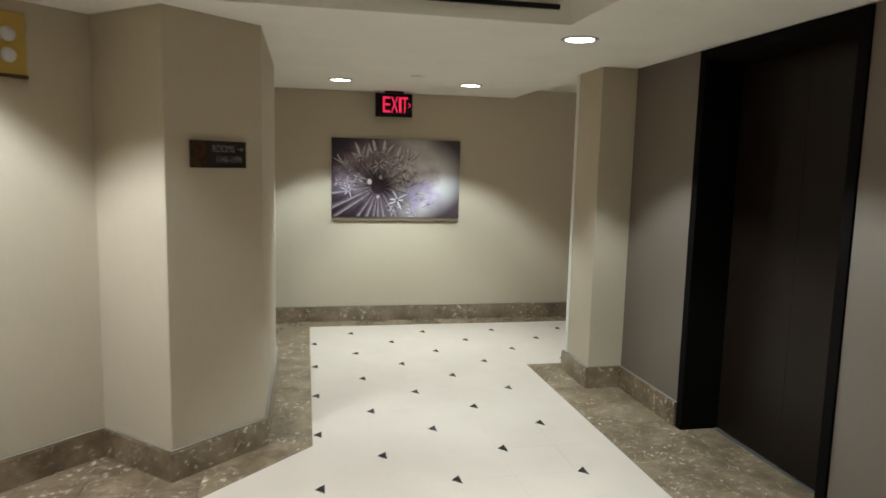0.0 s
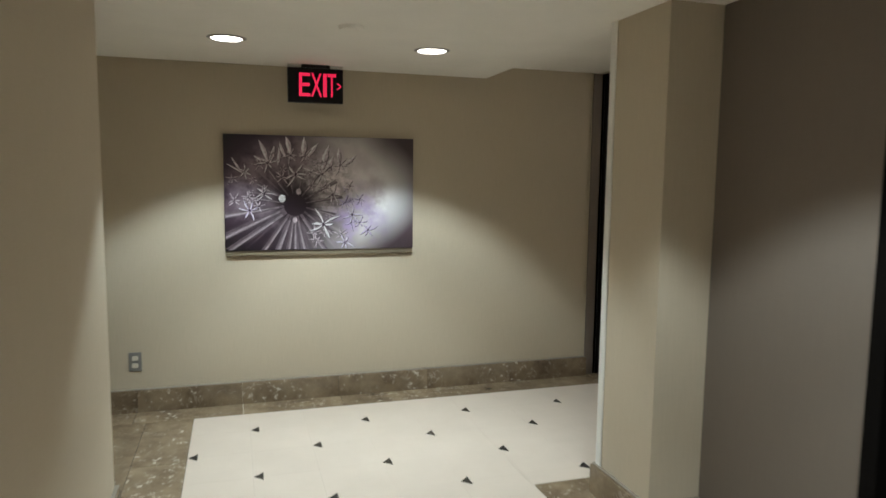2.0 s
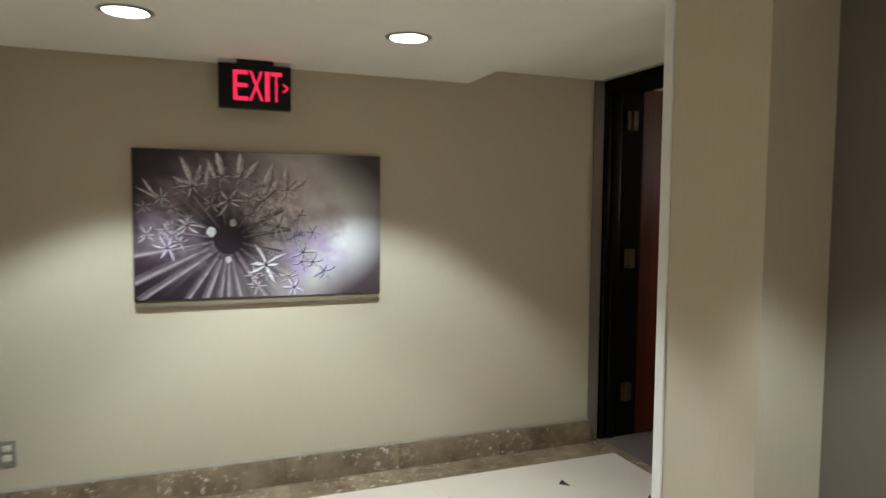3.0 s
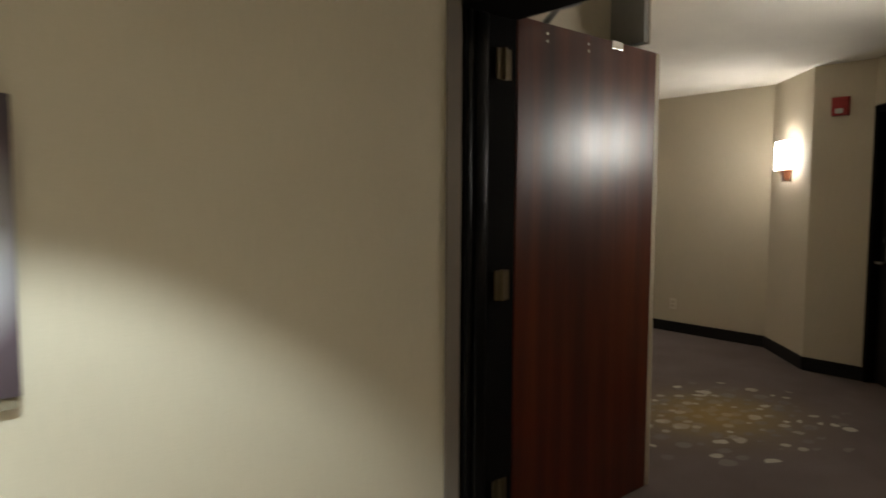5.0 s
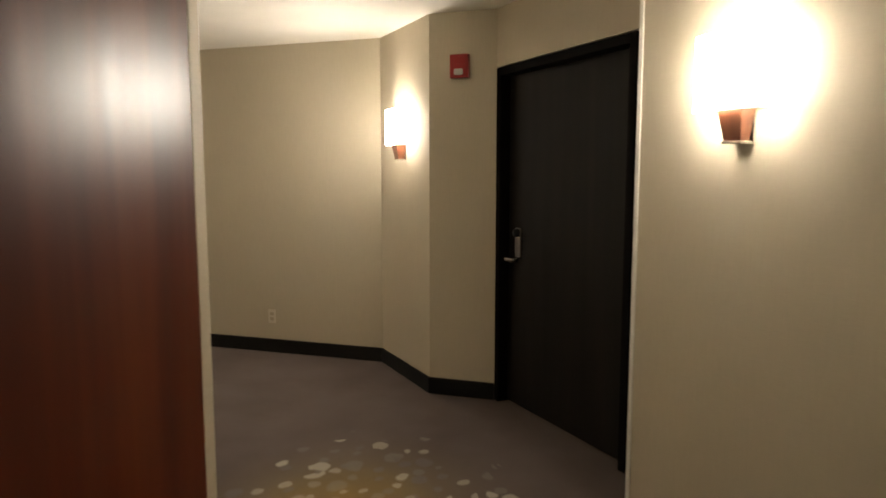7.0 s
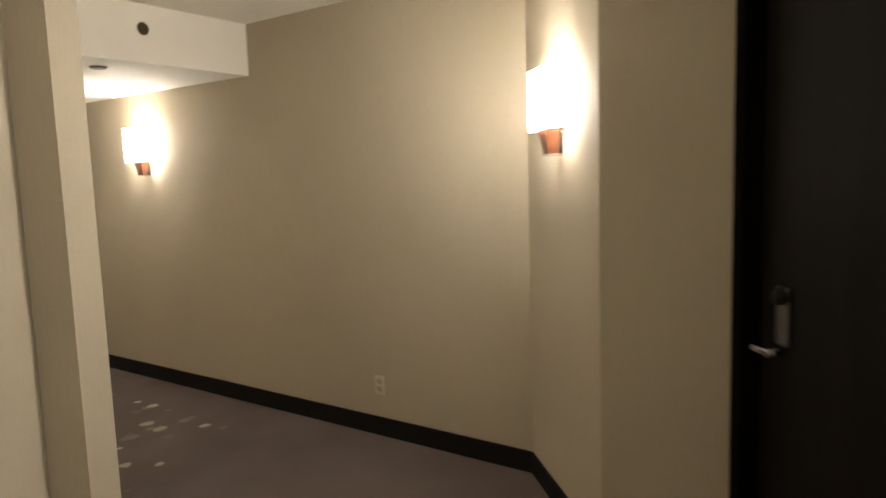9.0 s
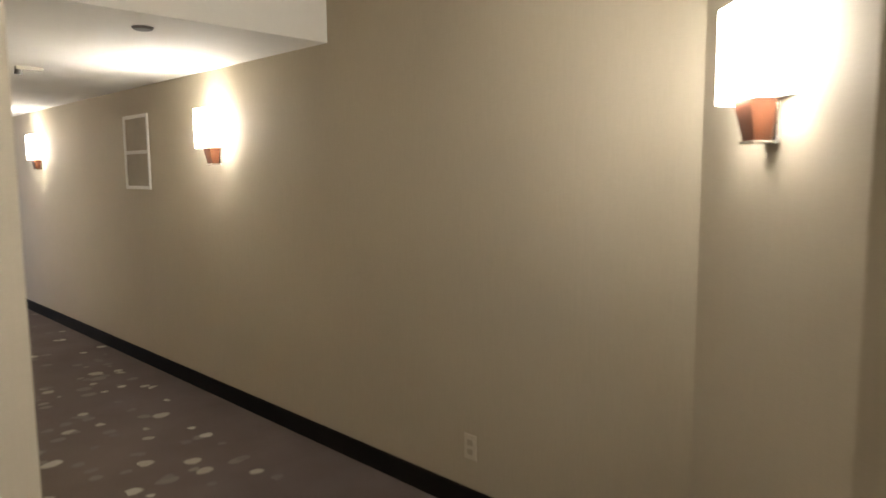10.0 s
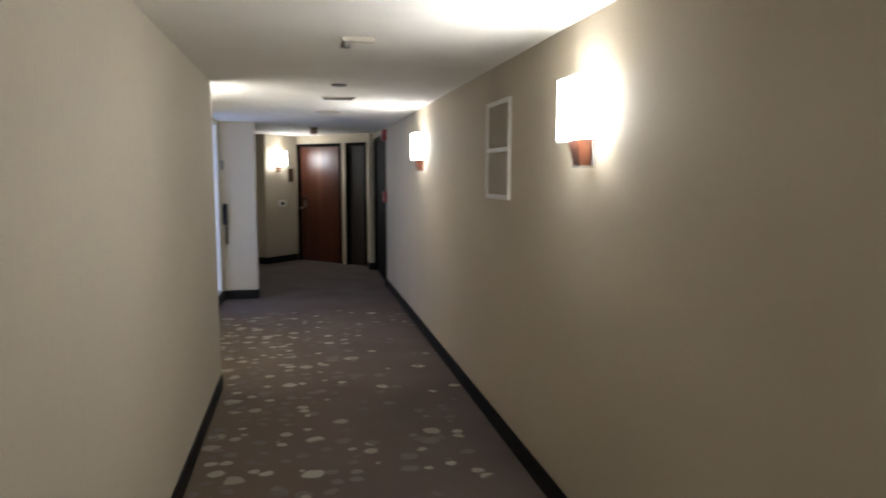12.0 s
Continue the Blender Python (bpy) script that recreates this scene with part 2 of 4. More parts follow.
VENT_GREY = plain("vent mesh grey", (0.47, 0.412, 0.318), 0.7, spec=0.2)
SCONCE_WOOD = wood("sconce wood", (0.050, 0.0145, 0.006), (0.082, 0.025, 0.0095), (0.120, 0.040, 0.015), 0.35)
SHADE = glowing("lit shade", WARM, SCONCE_POWER * 0.58)
SHADE_SIDE = glowing("lit shade side", WARM, SCONCE_POWER * 0.23)
BULB = glowing("lit bulb tray", WARM, SCONCE_POWER * 1.0)
LENS = glowing("lit lens", (1.0, 0.95, 0.88), 14.0)
EXIT_RED = glowing("exit red", (1.0, 0.02, 0.095), 1.1, (0.5, 0.02, 0.05))
LANTERN_LENS = plain("frosted lens", (0.62, 0.60, 0.58), 0.4)
SIGN_DARK = plain("dark sign", (0.022, 0.014, 0.010), 0.35)
SIGN_BROWN = plain("sign bronze", (0.10, 0.055, 0.03), 0.3, 0.6, var=0.4, scale=30)
SIGN_TEXT = plain("sign letters", (0.26, 0.24, 0.21), 0.5)


# ---------------- mesh helpers ----------------
def box(bm, x0, x1, y0, y1, z0, z1, bevel=0.0, m=None):
    r = bmesh.ops.create_cube(bm, size=1.0)
    t = Matrix.Translation(((x0 + x1) / 2, (y0 + y1) / 2, (z0 + z1) / 2)) @ Matrix.Diagonal((x1 - x0, y1 - y0, z1 - z0, 1))
    bmesh.ops.transform(bm, matrix=t, verts=r["verts"])
    vs = r["verts"]
    if bevel:
        es = {e for v in vs for e in v.link_edges}
        out = bmesh.ops.bevel(bm, geom=list(es), offset=bevel, segments=2, affect="EDGES", profile=0.6)
        vs = list({v for f in out["faces"] for v in f.verts} | {v for v in vs if v.is_valid})
    if m:
        bmesh.ops.transform(bm, matrix=m, verts=vs)
    return bm


def cyl(bm, r, z0, z1, seg=24, r2=None, m=None):
    o = bmesh.ops.create_cone(bm, cap_ends=True, segments=seg, radius1=r, radius2=r if r2 is None else r2, depth=z1 - z0)
    bmesh.ops.transform(bm, matrix=(m or Matrix()) @ Matrix.Translation((0, 0, (z0 + z1) / 2)), verts=o["verts"])
    return bm


def prism(bm, pts, z0, z1):
    """A plan outline raised from z0 to z1."""
    lo = [bm.verts.new((x, y, z0)) for x, y in pts]
    hi = [bm.verts.new((x, y, z1)) for x, y in pts]
    n = len(pts)
    bm.faces.new(lo[::-1])
    bm.faces.new(hi)
    for i in range(n):
        bm.faces.new((lo[i], lo[(i + 1) % n], hi[(i + 1) % n], hi[i]))
    bmesh.ops.recalc_face_normals(bm, faces=bm.faces[:])
    return bm


def mesh(name, bm, mat, smooth=False):
    me = bpy.data.meshes.new(name)
    bm.to_mesh(me)
    bm.free()
    me.materials.append(mat)
    if smooth:
        for p in me.polygons:
            p.use_smooth = True
    return me


def part(name, bm, mat, parent, label="", smooth=False):
    ob = new(name, mesh(name, bm, mat, smooth))
    ob.parent = parent
    if label:
        tagged(ob, label)
    return ob


def thing(name, m, label, category, group="", kind=""):
    ob = new(name)
    ob.empty_display_size = 0.1
    ob.matrix_world = m
    return tagged(ob, label, category, group, kind)


def solid(name, bm, mat, label, category, kind="structure", smooth=False):
    return tagged(new(name, mesh(name, bm, mat, smooth)), label, category, kind=kind)


def B(*a, **k):
    return box(bmesh.new(), *a, **k)


def at(x, y, z, yaw=0):
    return pose(x, y, z, 0, 0, yaw)


def on_east(y, z):
    """On the long east wall of the hall, facing into the hall."""
    k = (C1[0] - EAST_END[0]) / (EAST_END[1] - C1[1])
    return at(C1[0] - (y - C1[1]) * k, y, z, -90 + math.degrees(math.atan(k)))


def offset_line(pts, d):
    """The outline moved d to its left, with mitred corners."""
    out = []
    for i, p in enumerate(pts):
        p = Vector(p)
        ns = []
        if i > 0:
            a = (p - Vector(pts[i - 1])).normalized()
            ns.append(Vector((-a.y, a.x)))
        if i < len(pts) - 1:
            a = (Vector(pts[i + 1]) - p).normalized()
            ns.append(Vector((-a.y, a.x)))
        if len(ns) == 2:
            n = (ns[0] + ns[1]).normalized()
            out.append(p + n * (d / max(0.3, n.dot(ns[0]))))
        else:
            out.append(p + ns[0] * d)
    return [(v.x, v.y) for v in out]


def wall_run(names, pts, z0, z1, mats, thick=0.12, label="wallcovered wall"):
    """One wall for each stretch of the line; its room lies on the line's right."""
    back = offset_line(pts, thick)
    for i, nm in enumerate(names):
        if nm:
            bm = prism(bmesh.new(), [pts[i], pts[i + 1], back[i + 1], back[i]], z0, z1)
            solid(nm, bm, mats[i] if isinstance(mats, (list, tuple)) else mats, label, "wall")


def wall_with_doors(name, p, q, doors, top, mat, thick=0.12, label="wallcovered wall"):
    """A straight wall from p to q (its room on the right) with openings (from, to, height) along it."""
    p, q = Vector(p), Vector(q)
    d = (q - p).normalized()
    n = Vector((-d.y, d.x)) * thick
    def slab(s0, s1, z0, z1):
        a, e = p + d * s0, p + d * s1
        solid(name, prism(bmesh.new(), [(a.x, a.y), (e.x, e.y), (e.x + n.x, e.y + n.y), (a.x + n.x, a.y + n.y)], z0, z1), mat, label, "wall")
    s = 0.0
    for s0, s1, h in doors:
        if s0 - s > 0.004:
            slab(s, s0, 0, top)
        slab(s0, s1, h, top)
        s = s1
    if (q - p).length - s > 0.004:
        slab(s, (q - p).length, 0, top)


def door_in(p, q, s0, s1, h, mat, label, **k):
    """A hung door that fills an opening of wall_with_doors."""
    p, q = Vector(p), Vector(q)
    d = (q - p).normalized()
    c = p + d * (s0 + s1) / 2
    hung_door(at(c.x, c.y, 0, math.degrees(math.atan2(d.y, d.x))), s1 - s0 - 0.1, h - 0.05, mat, label, **k)


def base_run(pts, height, depth, mat, label, skip=(), slab=0.0):
    """Skirting along the line, proud of the wall on its right; cut into slabs with a pale highlight strip above when it
    is stone.
    """
    front = offset_line(pts, -depth)
    for i in range(len(pts) - 1):
        if i in skip:
            continue
        a, b, c, d = (Vector(p) for p in (pts[i], pts[i + 1], front[i + 1], front[i]))
        n = max(1, round((b - a).length / slab)) if slab else 1
        run = thing("baseboard", at(0, 0, 0), label, "baseboard", kind="structure")
        for k in range(n):
            u, w = k / n, (k + 1) / n - (0.0012 / (b - a).length if slab and k < n - 1 else 0)
            quad = [tuple(p) for p in (a.lerp(b, u), a.lerp(b, w), d.lerp(c, w), d.lerp(c, u))]
            bm = prism(bmesh.new(), quad, 0.0, height)
            es = [e for e in bm.edges if all(abs(v.co.z - height) < 1e-5 for v in e.verts)]
            bmesh.ops.bevel(bm, geom=es, offset=min(0.006, depth * 0.4), segments=2, affect="EDGES")
            part("skirting_slab" if slab else "skirting_board", bm, mat, run)
        if slab:
            # highlight along the skirting's top edge, put in as a pale strip
            quad = [tuple(p) for p in (a, b, b.lerp(c, 0.75), a.lerp(d, 0.75))]
            part("highlight_strip", prism(bmesh.new(), quad, height + 0.0003, height + 0.003), EDGE_HIGHLIGHT, run, "pale grey strip for the highlight on the skirting top")


# ---------------- lobby structure ----------------
DOOR_S = -1.86         # south reveal of the double door
WX0, WX1 = 2.545, 2.84  # the wall that holds the double door

west = [(-3.4, -4.96), (-1.194, -2.757), (-0.82, -3.10), (-0.436, -2.75), (-0.436, -1.385), (-1.75, -1.385), (-1.75, 0.0), (WX0, 0.0)]
wall_run(["wall_lantern", "wall_pillar_west", "wall_pillar_sign", "wall_west", "wall_recess_south", "wall_recess_west", "wall_exit"],
         west, 0, 2.8, LOBBY_WALL, label="taupe woven wallcovering on a lobby wall")
base_run(west[:-1], 0.14, 0.022, MARBLE, "polished brown marble skirting at the lobby wall", slab=0.6)
base_run([(-1.727, 0.0), (2.498, 0.0)], 0.135, 0.040, MARBLE, "polished brown marble skirting under the picture", slab=0.6)

# east side: pilaster, lift wall
PX, PN, PS = 1.620, -1.715, -2.115
LX = 1.857
bm = prism(bmesh.new(), [(PX, PN), (PX, PS), (WX0, PS), (WX0, PN)], 0, 2.8)
solid("wall_pilaster", bm, LOBBY_WALL, "taupe wallcovered pilaster between lift hall and door", "wall")
bm = B(PX - 0.006, PX + 0.03, PN - 0.035, PN + 0.006, 0.14, 2.095, bevel=0.002)
solid("trim", bm, WHITE_TRIM, "slim white corner guard on the pilaster edge", "trim")
base_run([(WX0, PN), (PX, PN), (PX, PS), (LX, PS), (LX, -2.83)], 0.14, 0.022, MARBLE, "polished brown marble skirting at the pilaster", slab=0.6)
LIFT_N, LIFT_S = -2.835, -3.96
for y0, y1 in ((LIFT_N, PS), (-7.4, LIFT_S)):
    solid("wall_lift", B(LX, LX + 0.26, y0, y1, 0, 2.8), GREY_WALL, "grey-brown wallcovering beside the lift", "wall")
solid("wall_lift", B(LX + 0.26, LX + 0.40, -7.4, PS, 0, 2.8), GREY_WALL, "grey-brown wall behind the lift recess", "wall")

# closing walls behind the walk
solid("wall_south", B(-3.6, 2.3, -7.52, -7.4, 0, 2.8), LOBBY_WALL, "taupe wallcovered end wall of the lift hall", "wall")
solid("wall_far_west", B(-3.6, -3.4, -7.4, -4.9, 0, 2.8), LOBBY_WALL, "taupe wallcovered side wall of the lift hall", "wall")

# the wall with the double door
solid("wall_door", B(WX0, WX1, -2.6, DOOR_S - 0.05, 0, 2.8), LOBBY_WALL, "taupe wallcovered wall beside the double door", "wall")
solid("wall_door_head", B(WX0, WX1, DOOR_S - 0.05, 0.0, 2.172, 2.8), HALL_WALL, "wallcovered wall above the double door", "wall")

# floors
solid("floor", B(-3.6, WX0 + 0.06, -7.5, 0.06, -0.12, -0.012), GROUT, "cream grout bed of the lobby floor", "floor")
hall_floor = [(WX0 + 0.06, -4.2), (9.5, -4.2), (9.5, 16.2), (3.0, 16.2), (3.0, 3.0), (WX0 + 0.06, 0.6)]
solid("floor_carpet", prism(bmesh.new(), hall_floor, -0.12, 0.0), CARPET, "plum-grey carpet with a woven pattern of pale pebbles", "carpet")

# ceilings
bm = bmesh.new()
box(bm, -3.6, 0.95, -3.22, 0.02, LOBBY_CEIL, LOBBY_CEIL + 0.5)
box(bm, 0.95, 1.69, -7.4, 0.02, LOBBY_CEIL, LOBBY_CEIL + 0.5)
box(bm, 1.69, 2.1, -7.4, PN - 0.01, LOBBY_CEIL, LOBBY_CEIL + 0.5)
box(bm, -3.6, 0.95, -7.4, -3.22, 2.42, 2.8)
solid("ceiling", bm, CEILING, "off-white painted lobby ceiling with a raised tray", "ceiling")
solid("ceiling_alcove", B(1.69, WX0, PN - 0.01, 0.02, ALCOVE_CEIL, 2.7), CEILING, "off-white ceiling by the double door", "ceiling")
solid("slot_diffuser", B(-1.5, 0.89, -3.238, -3.2205, 2.158, 2.180, bevel=0.003), BLACK, "long black slot diffuser high in the ceiling tray", "vent", kind="")

# ---------------- hall structure ----------------
C1, C2, DRL = (7.56, 1.228), (6.94, 0.61), (6.94, 0.15)
DC = 6.805             # plane of the room door: x - y = DC
C3 = (5.49, -0.79)
DOOR_END = (5.735, -1.035)
north = [(WX1, 0.20), (3.86, 0.20), (5.529, 1.885), (5.613, 1.803), (5.768, 1.914), (5.738, 6.93), (5.25, 6.93)]
wall_run(["wall_behind_leaf", "wall_facet", "wall_pier_side", "wall_pier_front", "wall_hall_west", "wall_branch"], north, 0, 2.8, HALL_WALL,
         label="beige woven wallcovering on a hall wall")
base_run(north, 0.115, 0.012, BASE_DARK, "black-brown skirting at the hall wall")
solid("wall_reveal", B(WX0 + 0.02, WX1 - 0.001, 0.07, 0.32, 0, 2.8), HALL_WALL, "wall end behind the door frame", "wall")

EAST_END = (7.476, 11.23)
east = [EAST_END, C1, C2, DRL]
wall_run(["wall_hall_east", "wall_sconce", "wall_alarm"], east, 0, 2.8, HALL_WALL, label="beige woven wallcovering on a hall wall")
base_run(east, 0.115, 0.012, BASE_DARK, "black-brown skirting at the hall wall")
south = [DOOR_END, C3, (3.75, -2.53), (WX1, -2.53)]
wall_run(["wall_return", "wall_near_sconce", "wall_vestibule_south"], south, 0, 2.8, HALL_WALL, label="beige woven wallcovering on a hall wall")
base_run(south, 0.115, 0.012, BASE_DARK, "black-brown skirting at the hall wall")
solid("trim", prism(bmesh.new(), [(C3[0] - 0.012, C3[1] - 0.002), (C3[0], C3[1] + 0.012), (C3[0] + 0.012, C3[1] + 0.002), (C3[0], C3[1] - 0.008)], 0.105, VEST_CEIL), WHITE_TRIM, "slim pale corner bead on the wall edge", "trim")

bm = prism(bmesh.new(), [(WX1, -4.2), (9.5, -4.2), (9.5, 3.25), (2.9, 3.25), (2.9, 0.3), (WX1, 0.3)], VEST_CEIL, 2.8)
solid("ceiling_vestibule", bm, CEILING, "off-white painted vestibule ceiling", "ceiling")
solid("ceiling_hall", prism(bmesh.new(), [(2.5, 3.25), (9.5, 3.25), (9.5, 12.646), (7.132, 12.646), (7.035, 11.493), (2.5, 11.327)], HALL_CEIL, 2.8), CEILING, "off-white lowered hall ceiling", "ceiling")
solid("ceiling_far", prism(bmesh.new(), [(2.5, 11.328), (7.034, 11.494), (7.131, 12.647), (9.5, 12.647), (9.5, 16.2), (2.5, 16.2)], 2.272, 2.8), CEILING, "off-white ceiling at the end of the hall", "ceiling")


# ---------------- door makers ----------------
def hung_door(m, w, h, leaf_mat, label, frame_mat=BLACK_FRAME, lever_side=-1, recess=0.06, hardware=True, name="door", frame=0.05):
    """A closed door in its frame; origin at the middle of its sill, room face towards -y."""
    d = thing(name, m, label, "door", kind="structure")
    ho, wo = h + frame, w / 2 + frame
    part("frame_post", B(-wo, -w / 2, -0.012, 0.10, 0, ho, bevel=0.003), frame_mat, d)
    part("frame_post", B(w / 2, wo, -0.012, 0.10, 0, ho, bevel=0.003), frame_mat, d)
    part("frame_head", B(-w / 2, w / 2, -0.012, 0.10, h, ho, bevel=0.003), frame_mat, d)
    leaf = part("leaf", B(-w / 2 + 0.004, w / 2 - 0.004, recess, recess + 0.045, 0.008, h - 0.004, bevel=0.002), leaf_mat, d)
    if hardware:
        x = lever_side * (w / 2 - 0.12)
        plate = bmesh.new()
        box(plate, x - 0.03, x + 0.03, recess - 0.012, recess - 0.001, 0.985, 1.17, bevel=0.01)
        part("lock_plate", plate, DARK_STEEL, leaf, "satin chrome lock plate")
        rd = cyl(bmesh.new(), 0.029, 0, 0.024, 24, 0.024, Matrix.Translation((x, recess - 0.012, 1.14)) @ Matrix.Rotation(radians(90), 4, "X"))
        part("card_reader", rd, BLACK, leaf, "round black card reader", True)
        lv = bmesh.new()
        cyl(lv, 0.014, 0, 0.05, 14, m=Matrix.Translation((x, recess - 0.012, 0.965)) @ Matrix.Rotation(radians(90), 4, "X"))
        box(lv, x - 0.075 if lever_side < 0 else x - 0.014, x + 0.014 if lever_side < 0 else x + 0.075, recess - 0.066, recess - 0.05, 0.955, 0.978, bevel=0.006)
        part("lever", lv, CHROME, leaf, "satin chrome lever handle", True)
    return d


# room door on the diagonal wall
wdir = Vector((-1, -1)).normalized()
mid = Vector(DRL) + wdir * (0.05 + 0.5 * 1.17)
mid.x, mid.y = (mid.x + mid.y + DC) / 2, (mid.x + mid.y - DC) / 2
# facing north-west; local -y is the room face
hung_door(at(mid.x, mid.y, 0, 225), 1.17, 2.135, DARK_DOOR, "closed dark-stained guest room door in a black frame", lever_side=-1)
tl = Vector(DRL)
bm = prism(bmesh.new(), [(tl.x, tl.y), (DOOR_END[0], DOOR_END[1]), (DOOR_END[0] + 0.3, DOOR_END[1] - 0.3), (tl.x + 0.3, tl.y - 0.3)], 2.19, 2.8)
solid("wall_over_door", bm, HALL_WALL, "beige wallcovering above the guest room door", "wall")
bm = prism(bmesh.new(), [(tl.x + 0.08, tl.y - 0.08), (DOOR_END[0] + 0.08, DOOR_END[1] - 0.08), (DOOR_END[0] + 0.3, DOOR_END[1] - 0.3), (tl.x + 0.3, tl.y - 0.3)], 0, 2.19)
solid("wall_behind_door", bm, BLACK_FRAME, "dark wall behind the guest room door", "wall")


# ---------------- lift ----------------
lift = thing("lift_entrance", at(0, 0, 0), "dark bronze lift doors in a black surround, closed", "lift", kind="structure")
part("frame_post", B(LX - 0.012, LX + 0.235, LIFT_N - 0.055, LIFT_N, 0, LOBBY_CEIL - 0.005, bevel=0.004), BLACK_FRAME, lift)
part("frame_post", B(LX - 0.012, LX + 0.235, LIFT_S, LIFT_S + 0.055, 0, LOBBY_CEIL - 0.005, bevel=0.004), BLACK_FRAME, lift)
part("frame_head", B(LX - 0.012, LX + 0.235, LIFT_S + 0.055, LIFT_N - 0.055, LOBBY_CEIL - 0.06, LOBBY_CEIL - 0.005, bevel=0.004), BLACK_FRAME, lift)
ym = (LIFT_N + LIFT_S) / 2
part("door_panel", B(LX + 0.22, LX + 0.25, ym + 0.003, LIFT_N - 0.055, 0.006, LOBBY_CEIL - 0.06, bevel=0.003), LIFT_BRONZE, lift)
part("door_panel", B(LX + 0.215, LX + 0.245, LIFT_S + 0.055, ym - 0.003, 0.006, LOBBY_CEIL - 0.06, bevel=0.003), LIFT_BRONZE, lift)
part("sill", B(LX + 0.20, LX + 0.255, LIFT_S + 0.055, LIFT_N - 0.055, -0.01, 0.004), STEEL, lift, "metal door sill")

# ---------------- double door to the hall ----------------
portal = thing("door_frame", at(0, 0, 0), "black painted steel frame of a double fire door", "door frame", kind="structure")
part("frame_post", B(2.567, WX1 + 0.012, 0.0, 0.068, 0, 2.17, bevel=0.004), BLACK_FRAME, portal)
for x0, x1, d in ((2.588, 2.618, 0.016), (2.632, 2.690, 0.022)):
    part("door_stop", B(x0, x1, -d, -0.0005, 0, 2.125, bevel=0.008), FRAME_GLOSS, portal, "rounded glossy black door stop", True)
part("frame_post", B(2.567, WX1 + 0.012, DOOR_S - 0.05, DOOR_S, 0, 2.17, bevel=0.004), BLACK_FRAME, portal)
part("frame_head", B(2.567, WX1 + 0.012, DOOR_S, -0.0005, 2.125, 2.17, bevel=0.004), BLACK_FRAME, portal)
solid("trim", B(2.499, 2.5665, -0.012, -0.0003, 0, 2.17, bevel=0.003), GREY_WALL, "narrow taupe casing beside the black door frame", "trim")


def fire_leaf(m, sign, label):
    """An open leaf; origin at the hinge pin, the leaf along +x, its lobby face towards -y for sign 1."""
    d = thing("fire_door", m, label, "door")
    w, h = 0.985, 2.146
    leaf = part("leaf", B(0.01, w, -0.022, 0.022, 0.008, h, bevel=0.002), MAHOGANY, d, "red-brown mahogany veneer leaf")
    part("astragal", B(w - 0.002, w + 0.034, -sign * 0.0205 - 0.003, -sign * 0.0205 + 0.003, 0.01, h - 0.002, bevel=0.002), EDGE_WOOD, leaf, "pale wooden astragal strip on the leaf edge")
    part("leaf_edge", B(w, w + 0.004, -0.021, 0.021, 0.01, h - 0.002), EDGE_WOOD, leaf, "pale unstained leaf edge")
    for z in (0.28, 1.11, 1.95):
        hb = cyl(bmesh.new(), 0.009, z - 0.06, z + 0.06, 14, m=Matrix.Translation((-0.074, -sign * 0.034, 0)))
        box(hb, -0.112, -0.036, -sign * 0.029 - 0.003, -sign * 0.029 + 0.003, z - 0.057, z + 0.057, bevel=0.001)
        for k in (-0.02, 0.02):
            cyl(hb, 0.0102, z + k - 0.001, z + k + 0.001, 14, m=Matrix.Translation((-0.074, -sign * 0.034, 0)))
        part("hinge", hb, BRASS, d, "aged brass butt hinge")
    for x in (0.18, 0.45):
        bt = bmesh.new()
        for z in (2.075, 2.105):
            cyl(bt, 0.006, 0, 0.004, 10, m=Matrix.Translation((x, -sign * 0.022, z)) @ Matrix.Rotation(radians(90 * sign), 4, "X"))
        part("through_bolt", bt, CHROME, leaf)
    part("strike", B(0.62, 0.70, -sign * 0.026 - 0.002, -sign * 0.026 + 0.004, h - 0.033, h + 0.002, bevel=0.001), CHROME, leaf, "small metal top strike plate")
    return d


fire_leaf(at(2.846, 0.020, 0, 2.4), 1, "open mahogany fire door leaf beside the wall")
closer = thing("door_closer", at(0, 0, 0), "grey overhead door closer arm above the open leaf", "door closer")
bm = bmesh.new()
box(bm, -0.165, 0.165, -0.012, 0.012, -0.006, 0.006, bevel=0.002, m=Matrix.Translation((2.952, -0.10, 2.156)) @ Matrix.Rotation(radians(55), 4, "Z"))
part("arm", bm, STEEL, closer)
part("shoe", B(2.853, 2.885, -0.29, -0.20, 2.13, 2.168, bevel=0.004), STEEL, closer)
fire_leaf(at(2.842, -1.88, 0, -88.0), -1, "open mahogany fire door leaf folded against the wall")

# dark holder box on the wall above the open leaf
es = thing("door_holder", at(3.69, 0.2, 0), "dark grey door holder box on the wall above the leaf", "door holder")
part("housing", B(-0.012, 0.022, -0.195, -0.004, 2.17, 2.41, bevel=0.004), GREY_PLATE, es)
part("cover", B(0.022, 0.034, -0.20, -0.001, 2.165, 2.415, bevel=0.003), BEIGE_PLATE, es, "pale cover plate")


